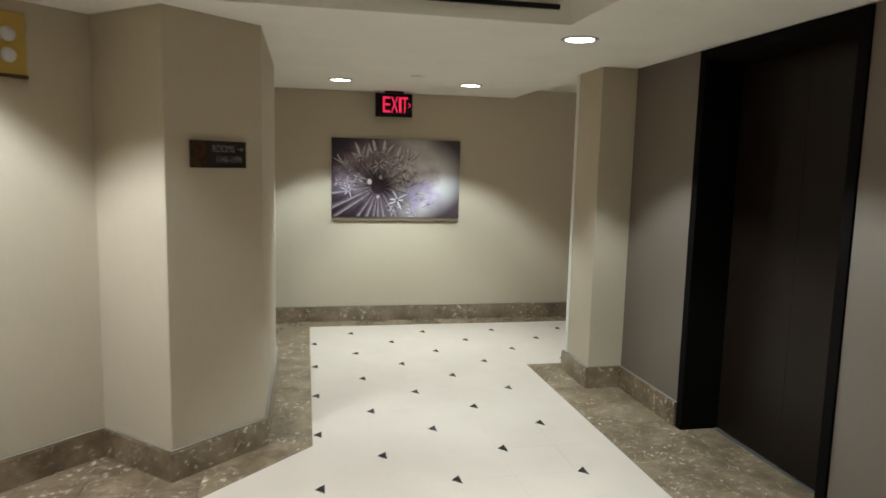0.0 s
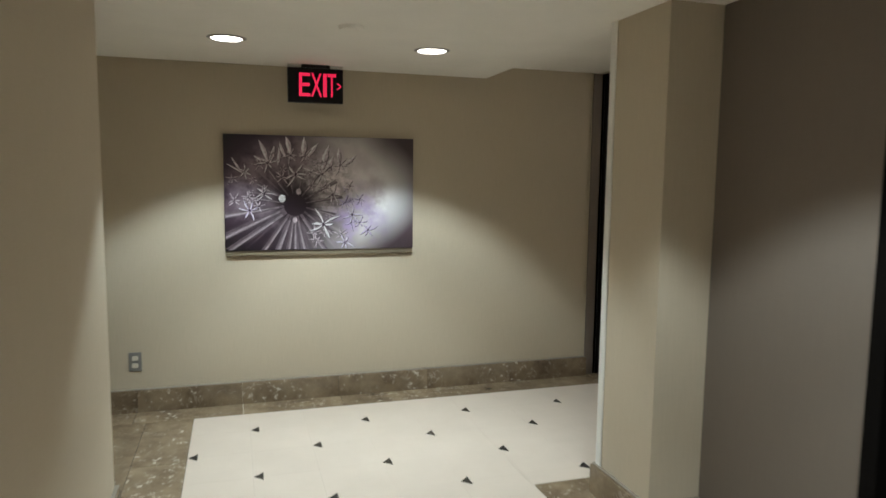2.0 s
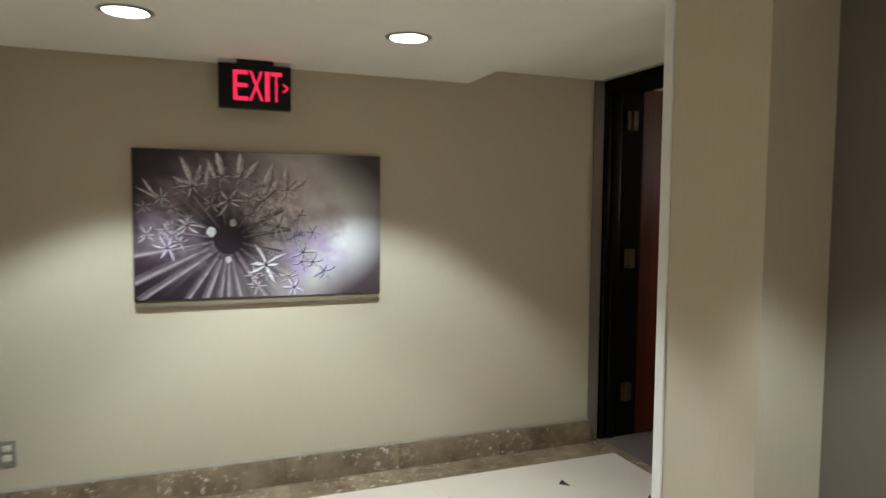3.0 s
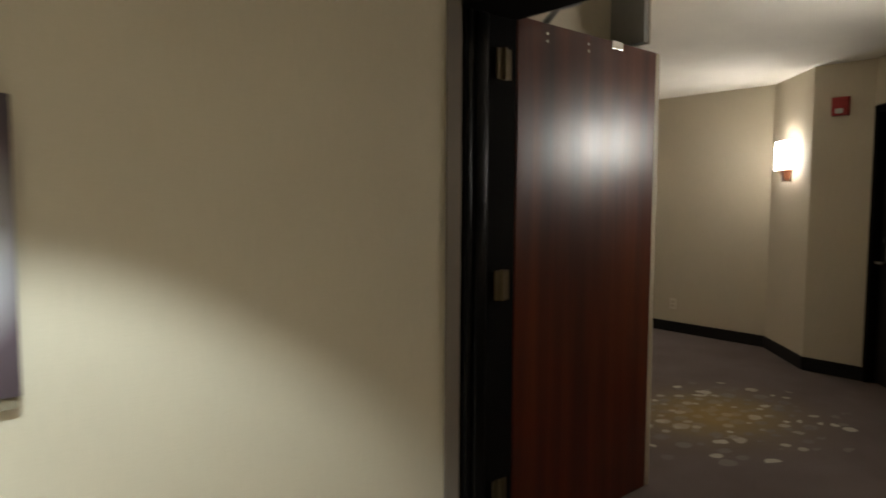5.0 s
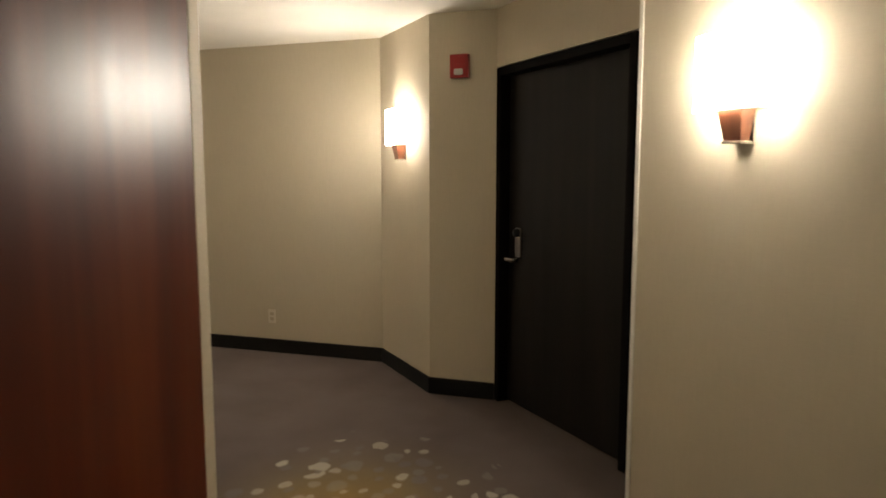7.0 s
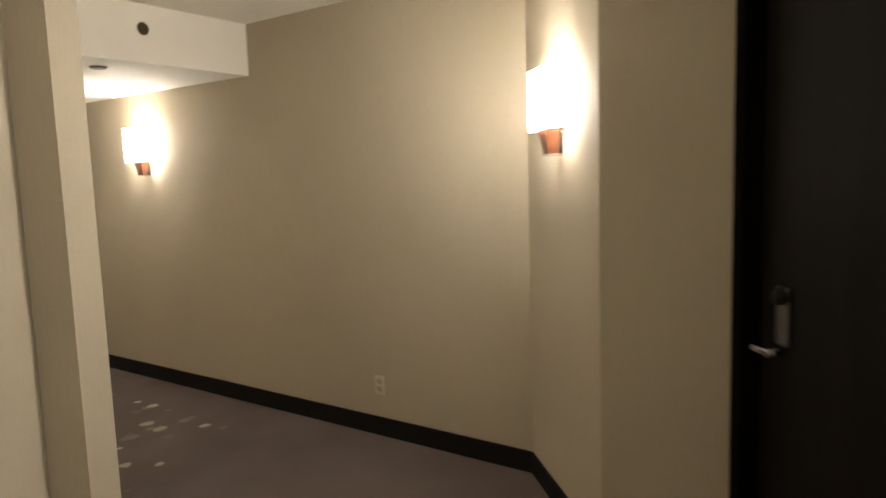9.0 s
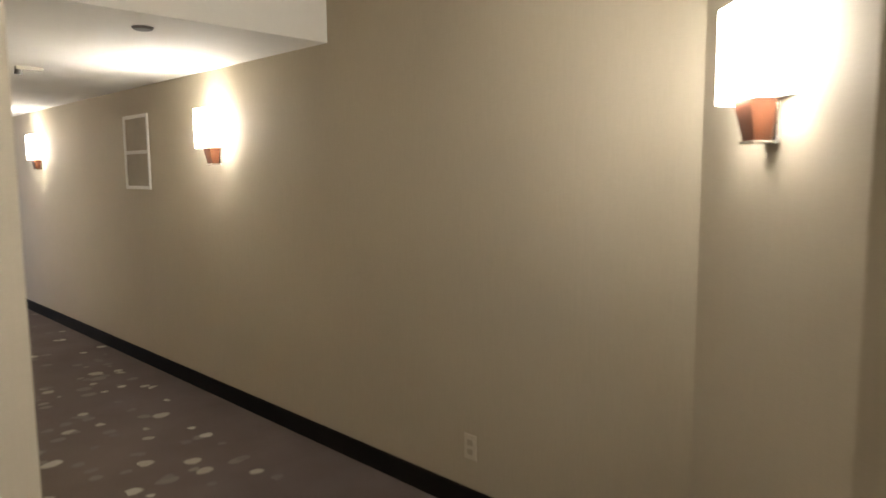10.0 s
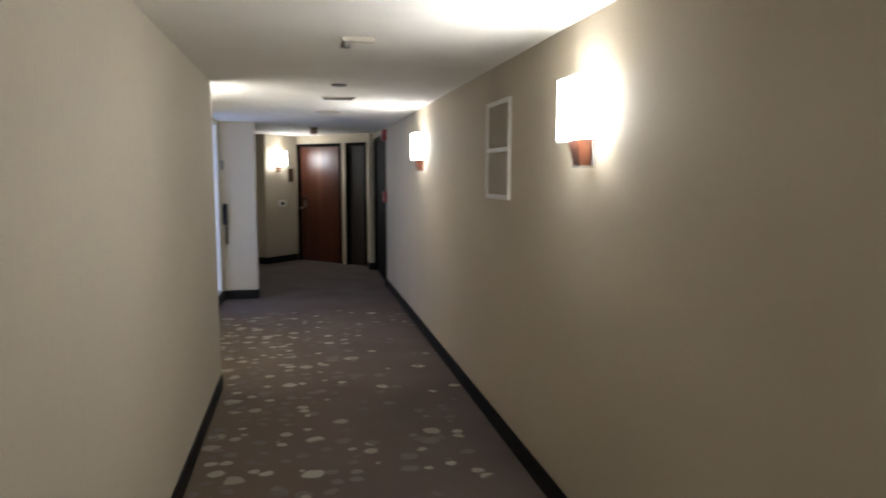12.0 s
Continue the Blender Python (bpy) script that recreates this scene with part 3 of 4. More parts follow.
# ---------------- lamps ----------------
def sconce(m, group="hall sconces"):
    """Half-round lit shade on a tapered wooden bracket; origin on the wall at the bracket's foot, facing -y."""
    d = thing("wall_sconce", m, "lit white shade on a tapered wooden bracket, wall-mounted", "sconce", group)
    front = [(-0.146, -0.082), (-0.138, -0.093), (-0.115, -0.10), (0.115, -0.10), (0.138, -0.093), (0.146, -0.082), (0.142, -0.080), (0.135, -0.089), (0.114, -0.096), (-0.114, -0.096), (-0.135, -0.089), (-0.142, -0.080)]
    part("shade", prism(bmesh.new(), front, 0.11, 0.362), SHADE, d, "glowing white fabric shade")
    for s in (-1, 1):
        side = [(s * 0.150, -0.002), (s * 0.150, -0.070), (s * 0.1467, -0.0850), (s * 0.1415, -0.0845), (s * 0.146, -0.068), (s * 0.146, -0.002)]
        part("shade_side", prism(bmesh.new(), side, 0.11, 0.362), SHADE_SIDE, d)
    # unseen opaque liner, keeps the shade's glow from shining inwards
    liner = bmesh.new()
    box(liner, -0.1415, -0.1395, -0.078, -0.012, 0.112, 0.360)
    box(liner, 0.1395, 0.1415, -0.078, -0.012, 0.112, 0.360)
    box(liner, -0.1395, 0.1395, -0.080, -0.078, 0.112, 0.360)
    part("liner", liner, WHITE_TRIM, d)
    part("bulb_tray", B(-0.12, 0.12, -0.072, -0.018, 0.142, 0.150), BULB, d, "glowing lamp inside the shade")
    # unseen plate, added to block part of the lamp's downward light
    part("light_block", B(-0.085, 0.085, -0.072, -0.018, 0.130, 0.134), WHITE_TRIM, d)
    part("shade_back", B(-0.1385, 0.1385, -0.0115, -0.003, 0.113, 0.359), WHITE_TRIM, d)
    br = bmesh.new()
    lo = [(-0.034, -0.02), (-0.034, -0.062), (0.034, -0.062), (0.034, -0.02)]
    hi = [(-0.049, -0.012), (-0.049, -0.084), (0.049, -0.084), (0.049, -0.012)]
    a = [br.verts.new((x, y, 0.008)) for x, y in lo]
    c = [br.verts.new((x, y, 0.112)) for x, y in hi]
    br.faces.new(a[::-1])
    br.faces.new(c)
    for i in range(4):
        br.faces.new((a[i], a[(i + 1) % 4], c[(i + 1) % 4], c[i]))
    bmesh.ops.recalc_face_normals(br, faces=br.faces[:])
    part("bracket", br, SCONCE_WOOD, d, "tapered red-brown wood bracket")
    part("foot_plate", B(-0.039, 0.039, -0.068, -0.002, -0.001, 0.008, bevel=0.002), CHROME, d, "polished metal foot plate")
    part("back_plate", B(-0.042, 0.042, -0.010, 0.0, -0.001, 0.105, bevel=0.002), CHROME, d)
    return d


SZ = 1.612
sconce(on_east(4.475, SZ))
sconce(on_east(8.33, SZ))
f12 = Vector(C1) * 0.47 + Vector(C2) * 0.53
sconce(at(f12.x, f12.y, SZ, -135))
cs = Vector(C3) + Vector((-1, -1)).normalized() * 0.50
sconce(at(cs.x, cs.y, SZ, 225))


def downlight(x, y, z, watts, angle=100, color=NEUTRAL):
    d = thing("downlight", at(x, y, z), "round recessed ceiling downlight, lit", "downlight", "ceiling downlights")
    ring = bmesh.new()
    seg = 40
    for r0, r1, z0, z1 in ((0.095, 0.078, 0.0, -0.006), (0.078, 0.072, -0.006, 0.004)):
        bot = [ring.verts.new((r0 * math.cos(i * 2 * math.pi / seg), r0 * math.sin(i * 2 * math.pi / seg), z0)) for i in range(seg)]
        top = [ring.verts.new((r1 * math.cos(i * 2 * math.pi / seg), r1 * math.sin(i * 2 * math.pi / seg), z1)) for i in range(seg)]
        for i in range(seg):
            ring.faces.new((bot[i], bot[(i + 1) % seg], top[(i + 1) % seg], top[i]))
    part("trim_ring", ring, STEEL, d, "grey metal trim ring", True)
    part("lens", cyl(bmesh.new(), 0.073, -0.0035, -0.001, 40), LENS, d, "glowing round lens")
    li = bpy.data.lights.new("downlight_beam", "SPOT")
    li.energy, li.color, li.spot_size, li.spot_blend, li.shadow_soft_size = watts, color, radians(angle), 0.33, 0.05
    ob = new("downlight_beam", li)
    ob.matrix_world = look((x, y, z - 0.012), (x, y, 0))
    return d


downlight(0.04, -0.785, LOBBY_CEIL, DOWNLIGHT_WATTS * 1.6)
downlight(1.072, -0.825, LOBBY_CEIL, DOWNLIGHT_WATTS * 1.6)
downlight(1.12, -2.92, LOBBY_CEIL, DOWNLIGHT_WATTS * 1.2)
downlight(1.12, -3.90, LOBBY_CEIL, DOWNLIGHT_WATTS * 1.2)
downlight(-1.45, -3.85, 2.42, DOWNLIGHT_WATTS * 2.7, color=(0.875, 0.962, 1.05))
# unseen lamp, added to brighten the upper lobby walls
downlight(0.0, -5.6, 2.42, DOWNLIGHT_WATTS * 1.7)


# ---------------- things in the lobby ----------------
def lettering(name, text, size, mat, parent, m, stretch=1.0, depth=0.001, label="", align="LEFT", bold=0.0):
    cu = bpy.data.curves.new(name, "FONT")
    cu.body, cu.size, cu.extrude, cu.align_x, cu.offset = text, size, depth, align, bold
    tmp = new("lettering_curve", cu)
    me = bpy.data.meshes.new_from_object(tmp.evaluated_get(bpy.context.evaluated_depsgraph_get()))
    bpy.data.objects.remove(tmp)
    bpy.data.curves.remove(cu)
    me.transform(m @ Matrix.Rotation(radians(90), 4, "X") @ Matrix.Diagonal((stretch, 1, 1, 1)))
    me.materials.clear()
    me.materials.append(mat)
    me.name = name
    ob = new(name, me)
    ob.parent = parent
    if label:
        tagged(ob, label)
    return ob


def flat(bm, pts, y):
    """A flat outline in the upright plane at depth y, facing -y."""
    bm.faces.new([bm.verts.new((x, y, z)) for x, z in pts])


# photograph of a seed head
PW, PH, PZ = 1.182, 0.712, 0.966
HUB = (0.357 * PW, (1 - 0.60) * PH)


def print_material():
    m, nt, b = material("photo print")
    g = nt.nodes.new("ShaderNodeNewGeometry")
    s = nt.nodes.new("ShaderNodeSeparateXYZ")
    nt.links.new(g.outputs["Position"], s.inputs[0])

    def calc(op, a, c=None):
        n = nt.nodes.new("ShaderNodeMath")
        n.operation = op
        for i, v in enumerate((a, c)):
            if v is None:
                continue
            if isinstance(v, (int, float)):
                n.inputs[i].default_value = v
            else:
                nt.links.new(v, n.inputs[i])
        return n.outputs[0]

    def gap(cx, cz, sx, sz):
        dx = calc("MULTIPLY", calc("SUBTRACT", s.outputs["X"], cx), 1 / sx)
        dz = calc("MULTIPLY", calc("SUBTRACT", s.outputs["Z"], cz), 1 / sz)
        return calc("SQRT", calc("ADD", calc("MULTIPLY", dx, dx), calc("MULTIPLY", dz, dz)))

    hx, hz = HUB[0], PZ + HUB[1]
    ang = calc("ARCTAN2", calc("SUBTRACT", s.outputs["Z"], hz), calc("SUBTRACT", s.outputs["X"], hx))
    r = gap(hx, hz, 1.0, 1.0)
    cmb = nt.nodes.new("ShaderNodeCombineXYZ")
    nt.links.new(calc("MULTIPLY", ang, 7.0), cmb.inputs[0])
    nt.links.new(calc("MULTIPLY", r, 1.2), cmb.inputs[1])
    streak = noise_of(nt, cmb.outputs[0], 1.6, 3)
    v = coords(nt)
    base = ramp(nt, s.outputs["X"], [(0.0, (0.046, 0.018, 0.042)), (0.40, (0.058, 0.033, 0.050)), (0.66, (0.42, 0.38, 0.36)), (0.84, (0.54, 0.50, 0.475)), (1.0, (0.33, 0.295, 0.285))])
    glow = ramp(nt, gap(0.87 * PW, PZ + 0.45 * PH, 0.36, 0.34), [(0.0, (0.66, 0.67, 0.67)), (0.4, (0.46, 0.46, 0.45)), (1.0, (0, 0, 0))])
    c = mix(nt, 1.0, base, glow, "SCREEN")
    lines = ramp(nt, streak, [(0.38, (0.012, 0.006, 0.010)), (0.54, (0.055, 0.034, 0.045)), (0.70, (0.20, 0.165, 0.18))])
    reach = ramp(nt, r, [(0.0, (1, 1, 1)), (0.26, (0.75, 0.75, 0.75)), (0.46, (0, 0, 0))])
    c = mix(nt, reach, c, lines)
    # soft mauve haze of out-of-focus florets round the head
    ringed = ramp(nt, gap(hx + 0.07, hz + 0.05, 1.30, 1.0), [(0.10, (0, 0, 0)), (0.24, (1, 1, 1)), (0.34, (0.8, 0.8, 0.8)), (0.43, (0, 0, 0))])
    above = ramp(nt, calc("ADD", calc("MULTIPLY", calc("SUBTRACT", s.outputs["Z"], hz), 2.5), 0.6), [(0.15, (0, 0, 0)), (0.6, (1, 1, 1))])
    puff = ramp(nt, noise_of(nt, v, 13, 4, 0.6), [(0.36, (0, 0, 0)), (0.62, (0.9, 0.9, 0.9))])
    c = mix(nt, mix(nt, 1.0, mix(nt, 1.0, ringed, above, "MULTIPLY"), puff, "MULTIPLY"), c, (0.25, 0.19, 0.22))
    pale = ramp(nt, gap(0.59 * PW, PZ + 0.60 * PH, 0.30, 0.25), [(0.2, (1, 1, 1)), (1.0, (0, 0, 0))])
    tuft = ramp(nt, noise_of(nt, v, 26, 4, 0.7), [(0.36, (0.12, 0.12, 0.12)), (0.62, (0.95, 0.95, 0.95))])
    c = mix(nt, mix(nt, 1.0, pale, tuft, "MULTIPLY"), c, (0.82, 0.74, 0.75))
    hub = ramp(nt, r, [(0.09, (1, 1, 1)), (0.16, (0, 0, 0))])
    c = mix(nt, hub, c, (0.018, 0.008, 0.014))
    blot = noise_of(nt, v, 11, 3)
    violet = ramp(nt, gap(0.70 * PW, PZ + 0.25 * PH, 0.24, 0.30), [(0.25, (1, 1, 1)), (1.0, (0, 0, 0))])
    c = mix(nt, mix(nt, 1.0, violet, ramp(nt, blot, [(0.42, (0, 0, 0)), (0.66, (0.75, 0.75, 0.75))]), "MULTIPLY"), c, (0.42, 0.30, 0.58))
    edge = ramp(nt, gap(0.47 * PW, PZ + 0.52 * PH, 0.70, 0.48), [(0.66, (1, 1, 1)), (1.0, (0.14, 0.10, 0.12))])
    c = mix(nt, 1.0, c, edge, "MULTIPLY")
    nt.links.new(c, b.inputs["Base Color"])
    b.inputs["Roughness"].default_value = 0.42
    return m


PRINT = print_material()
PETAL = plain("printed petal", (0.58, 0.49, 0.52), 0.45, var=0.45, scale=60, relief=0)
PETAL_PALE = plain("printed pale petal", (0.90, 0.84, 0.86), 0.45, var=0.35, scale=60, relief=0)
PETAL_VIOLET = plain("printed violet petal", (0.50, 0.42, 0.60), 0.45, var=0.2, scale=30, relief=0)
STEM = plain("printed stem", (0.115, 0.085, 0.098), 0.45, var=0.35, scale=20, relief=0)
STEM_MID = plain("printed grey stem", (0.22, 0.18, 0.195), 0.45, var=0.35, scale=18, relief=0)
SHADOW = plain("printed shadow", (0.05, 0.028, 0.042), 0.45, var=0.3, scale=20, relief=0)
STEM_LIGHT = plain("printed lit stem", (0.40, 0.345, 0.36), 0.45, var=0.35, scale=14, relief=0)
DARK_SPOT = plain("printed dark centre", (0.045, 0.022, 0.04), 0.45, relief=0)
INK = (PETAL, PETAL_PALE, PETAL_VIOLET)

picture = thing("picture", at(0.0, 0.0, PZ), "unframed photo print of a purple seed head, wall-hung", "picture")
part("canvas", B(0, PW, -0.030, -0.002, 0, PH, bevel=0.002), PRINT, picture)
# shadow under the print, built as a darker tan strip
part("shadow_band", B(0.004, PW - 0.004, -0.022, -0.003, -0.030, -0.0005), WALL_SHADOW, picture, "dull tan band standing in for the shadow below the print")
rnd = random.Random(5)


def inside(x, z):
    return (min(max(x, 0.004), PW - 0.004), min(max(z, 0.005), PH - 0.005))


def blade(bm, c, a, length, w, bend, y, lo=-1.0, hi=1.0, s0=0.0):
    """One printed petal: a bent, tapering blade from c along angle a; lo and hi cut a strip of its width."""
    d, n = Vector((math.cos(a), math.sin(a))), Vector((-math.sin(a), math.cos(a)))
    spine = [(s0 + (1 - s0) * k / 5) for k in range(6)]
    wide = [w * (0.25 + 1.5 * s) if s < 0.5 else w * 2 * (1 - s) ** 0.8 for s in spine]
    mids = [c + d * (s * length) + n * (bend * length * s * s) for s in spine]
    side = [inside(*(m + n * (k * hi))) for m, k in zip(mids, wide)] + [inside(*(m + n * (k * lo))) for m, k in zip(mids[-2::-1], wide[-2::-1])]
    flat(bm, side, y)


depth = -0.0306


def printed(name, bm, mat):
    part(name, bm, mat, picture)


# stems: broad lit ones below the hub, thin ones up to the florets
for a, w, r1 in ((188, 0.020, 0.42), (203, 0.026, 0.44), (217, 0.040, 0.46), (238, 0.022, 0.40), (251, 0.020, 0.38), (262, 0.016, 0.36), (271, 0.017, 0.36),
                 (281, 0.017, 0.37), (300, 0.026, 0.42), (322, 0.016, 0.30), (345, 0.014, 0.26), (10, 0.013, 0.30), (30, 0.013, 0.30), (52, 0.012, 0.28),
                 (75, 0.010, 0.22), (100, 0.010, 0.22), (126, 0.010, 0.26), (150, 0.011, 0.26), (170, 0.012, 0.28)):
    t = radians(a)
    d, n = Vector((math.cos(t), math.sin(t))), Vector((-math.sin(t), math.cos(t)))
    side = 1 if a < 270 else -1
    if 180 < a < 310:
        r1 = 0.0
        while inside(*(Vector(HUB) + d * r1)) == tuple(Vector(HUB) + d * r1):
            r1 += 0.01
        r1 += 0.03
    for mat, lo, hi, r0 in ((STEM, -1.0, 1.0, 0.07), (STEM_MID, -0.25 * side, 0.85 * side, 0.10), (STEM_LIGHT, 0.2 * side, 0.6 * side, 0.13 + rnd.uniform(0, 0.05))):
        stem = bmesh.new()
        depth -= 0.00001
        p, q = Vector(HUB) + d * r0, Vector(HUB) + d * r1
        flat(stem, [inside(*v) for v in (p + n * w * 0.35 * hi, p + n * w * 0.35 * lo, q + n * w * lo, q + n * w * hi)], depth)
        printed("printed_stem", stem, mat)

# tall side-lit petals of the upper florets: place, angle, length, half width
for u, v, a, length, w in ((0.22, 0.24, 102, 0.135, 0.013), (0.23, 0.24, 70, 0.10, 0.011), (0.21, 0.23, 160, 0.075, 0.008), (0.335, 0.19, 95, 0.13, 0.014), (0.315, 0.20, 120, 0.10, 0.010),
                           (0.40, 0.20, 84, 0.125, 0.016), (0.42, 0.20, 62, 0.11, 0.012), (0.50, 0.32, 86, 0.165, 0.017), (0.51, 0.31, 52, 0.11, 0.014), (0.48, 0.31, 172, 0.09, 0.009),
                           (0.595, 0.25, 100, 0.105, 0.011), (0.61, 0.25, 28, 0.10, 0.010), (0.27, 0.26, 78, 0.10, 0.010), (0.09, 0.32, 128, 0.10, 0.006), (0.10, 0.34, 140, 0.11, 0.005)):
    c = Vector((u * PW, (1 - v) * PH))
    body, lit = bmesh.new(), bmesh.new()
    bend = rnd.uniform(-0.18, 0.18)
    depth -= 0.00003
    dark = bmesh.new()
    blade(dark, c + Vector((0.002, -0.002)), radians(a), length * 1.05, w * 1.35, bend, depth + 0.00001)
    printed("printed_petal_shadow", dark, SHADOW)
    blade(body, c, radians(a), length * 1.1, w * 1.15, bend, depth)
    blade(lit, c, radians(a), length * 1.1, w * 1.15, bend, depth - 0.00001, 0.0, 0.8, 0.15)
    printed("printed_petal", body, PETAL)
    printed("printed_petal_light", lit, PETAL_PALE)

# open florets: place, petal length, ink
small = []
for k in range(34):
    a, rr = radians(rnd.uniform(-75, 190)), rnd.uniform(0.18, 0.36)
    u, v = (HUB[0] + rr * 1.2 * math.cos(a)) / PW, 1 - (HUB[1] + rr * 0.92 * math.sin(a)) / PH
    if 0.04 < u < 0.78 and 0.06 < v < 0.95:
        small.append((u, v, rnd.uniform(0.03, 0.055), 2 if u > 0.6 and v > 0.45 else 0))
for u, v, size, ink in (*small, (0.36, 0.335, 0.095, 0), (0.20, 0.505, 0.075, 0), (0.125, 0.65, 0.08, 2), (0.505, 0.775, 0.115, 1), (0.555, 0.51, 0.08, 0), (0.66, 0.69, 0.07, 2),
                        (0.50, 0.33, 0.075, 0), (0.595, 0.25, 0.065, 0), (0.22, 0.24, 0.07, 0), (0.105, 0.32, 0.05, 1), (0.335, 0.17, 0.06, 0), (0.41, 0.17, 0.06, 0),
                        (0.62, 0.94, 0.07, 2), (0.745, 0.83, 0.06, 2), (0.645, 0.43, 0.045, 0), (0.70, 0.55, 0.05, 2), (0.44, 0.43, 0.05, 0), (0.29, 0.36, 0.05, 0), (0.70, 0.76, 0.05, 2)):
    c = Vector((u * PW, (1 - v) * PH))
    eye = bmesh.new()
    depth -= 0.00004
    turn, lean = rnd.uniform(0, 60), rnd.uniform(0, math.pi)
    for k in range(6):
        body, lit, dark = bmesh.new(), bmesh.new(), bmesh.new()
        a = radians(turn + 60 * k + rnd.uniform(-10, 10))
        length = size * rnd.uniform(0.85, 1.15) * (0.62 + 0.38 * abs(math.cos(a - lean)))
        bend = rnd.uniform(-0.4, 0.4)
        w = size * rnd.uniform(0.05, 0.085)
        blade(dark, c + Vector((0.002, -0.002)), a, length, w * 1.3, bend, depth + 0.00001 - k * 0.000001)
        printed("printed_petal_shadow", dark, SHADOW)
        blade(body, c, a, length, w, bend, depth - k * 0.000001)
        blade(lit, c, a, length, w, bend, depth - 0.00001 - k * 0.000001, 0.0, 0.85, 0.2)
        printed("printed_petal", body, INK[ink])
        printed("printed_petal_light", lit, PETAL_PALE if size > 0.06 else INK[ink])
    flat(eye, [inside(c.x + 0.085 * size * math.cos(i), c.y + 0.11 * size * math.sin(i)) for i in np.linspace(0, 6.28, 9)[:-1]], depth - 0.00002)
    printed("printed_centre", eye, DARK_SPOT)
for u, v, k in ((0.375, 0.485, 0.8), (0.29, 0.545, 1.0), (0.355, 0.735, 0.7)):
    cx, cz = u * PW, (1 - v) * PH
    bud = bmesh.new()
    flat(bud, [(cx + 0.021 * k * math.cos(i), cz + 0.024 * k * math.sin(i)) for i in np.linspace(0, 6.28, 13)[:-1]], depth - 0.0002)
    printed("printed_bud", bud, PETAL_PALE if k == 1 else PETAL)

# exit sign
ex = thing("exit_sign", at(0.543, -0.115, 0), "black exit sign with lit red letters, ceiling-mounted", "exit sign")
part("housing", B(-0.165, 0.165, -0.024, 0.024, 1.872, 2.076, bevel=0.004), BLACK, ex)
part("canopy", B(-0.085, 0.085, -0.034, 0.034, 2.076, LOBBY_CEIL - 0.0005, bevel=0.004), BLACK, ex)
part("mounting_strip", B(-0.165, 0.165, -0.012, 0.012, 2.084, LOBBY_CEIL - 0.001), WHITE_TRIM, ex)
for text, x0, x1 in (("E", -0.0990, -0.0330), ("X", -0.0285, 0.0360), ("I", 0.0445, 0.0645), ("T", 0.0705, 0.1220)):
    ob = lettering("letter", text, 0.19, EXIT_RED, ex, Matrix(), 1.0, label="glowing red letter " + text)
    xs, zs = [v.co.x for v in ob.data.vertices], [v.co.z for v in ob.data.vertices]
    kx, kz = (x1 - x0) / (max(xs) - min(xs)), 0.138 / (max(zs) - min(zs))
    ob.data.transform(Matrix.Translation((x0 - min(xs) * kx, -0.0246, 1.908 - min(zs) * kz)) @ Matrix.Diagonal((kx, 1, kz, 1)))
ch = bmesh.new()
for s in (1, -1):
    box(ch, -0.015, 0.015, -0.0258, -0.0242, -0.004, 0.004, m=Matrix.Translation((0.139, 0, 1.974 + 0.010 * s)) @ Matrix.Rotation(radians(38 * s), 4, "Y"))
part("arrow", ch, EXIT_RED, ex, "glowing red arrow")

# room number sign
rs = thing("room_sign", at(-0.622, -2.926, 1.478, 41.6), "dark bronze room number sign on the pillar", "sign")
part("plate", B(-0.146, 0.146, -0.014, -0.001, -0.061, 0.061, bevel=0.002), SIGN_DARK, rs)
part("inlay", B(-0.144, -0.072, -0.0155, -0.0135, -0.059, 0.059, bevel=0.001), SIGN_BROWN, rs, "mottled bronze inlay")
lettering("letters", "ROOMS", 0.047, SIGN_TEXT, rs, Matrix.Translation((-0.040, -0.0145, 0.010)), 0.74, 0.0004)
lettering("letters", "1146-1194", 0.044, SIGN_TEXT, rs, Matrix.Translation((-0.022, -0.0145, -0.036)), 0.74, 0.0004)
ar = bmesh.new()
box(ar, 0.098, 0.126, -0.0152, -0.0142, 0.024, 0.0275)
for s in (1, -1):
    box(ar, -0.014, 0.0, -0.0152, -0.0142, -0.0016, 0.0016, m=Matrix.Translation((0.127, 0, 0.0258)) @ Matrix.Rotation(radians(42 * s), 4, "Y"))
part("arrow", ar, SIGN_TEXT, rs)

# lift hall lantern
hl = thing("lift_lantern", at(-1.447, -3.010, 1.92, 45), "brass lift lantern plate with two round lenses", "lift lantern")
part("plate", B(-0.098, 0.072, -0.02, -0.001, -0.14, 0.12, bevel=0.004), GOLD, hl)
for z in (0.030, -0.056):
    part("lens", cyl(bmesh.new(), 0.031, 0, 0.010, 32, 0.028, Matrix.Translation((0, -0.02, z)) @ Matrix.Rotation(radians(90), 4, "X")), LANTERN_LENS, hl, "round frosted lens", True)
part("lip", B(-0.101, 0.075, -0.024, -0.001, -0.146, -0.132, bevel=0.002), BRASS, hl)


def outlet(m, plate_mat, label, dark):
    """A duplex socket plate, origin at its middle on the wall, facing -y."""
    d = thing("wall_outlet", m, label, "outlet")
    part("plate", B(-0.036, 0.036, -0.006, -0.0005, -0.058, 0.058, bevel=0.002), plate_mat, d)
    for z in (0.022, -0.022):
        part("socket", B(-0.017, 0.017, -0.009, -0.005, z - 0.014, z + 0.014, bevel=0.003), dark, d)
    return d


outlet(at(-0.53, 0.0, 0.305), GREY_PLATE, "grey duplex wall outlet above the skirting", BEIGE_PLATE)
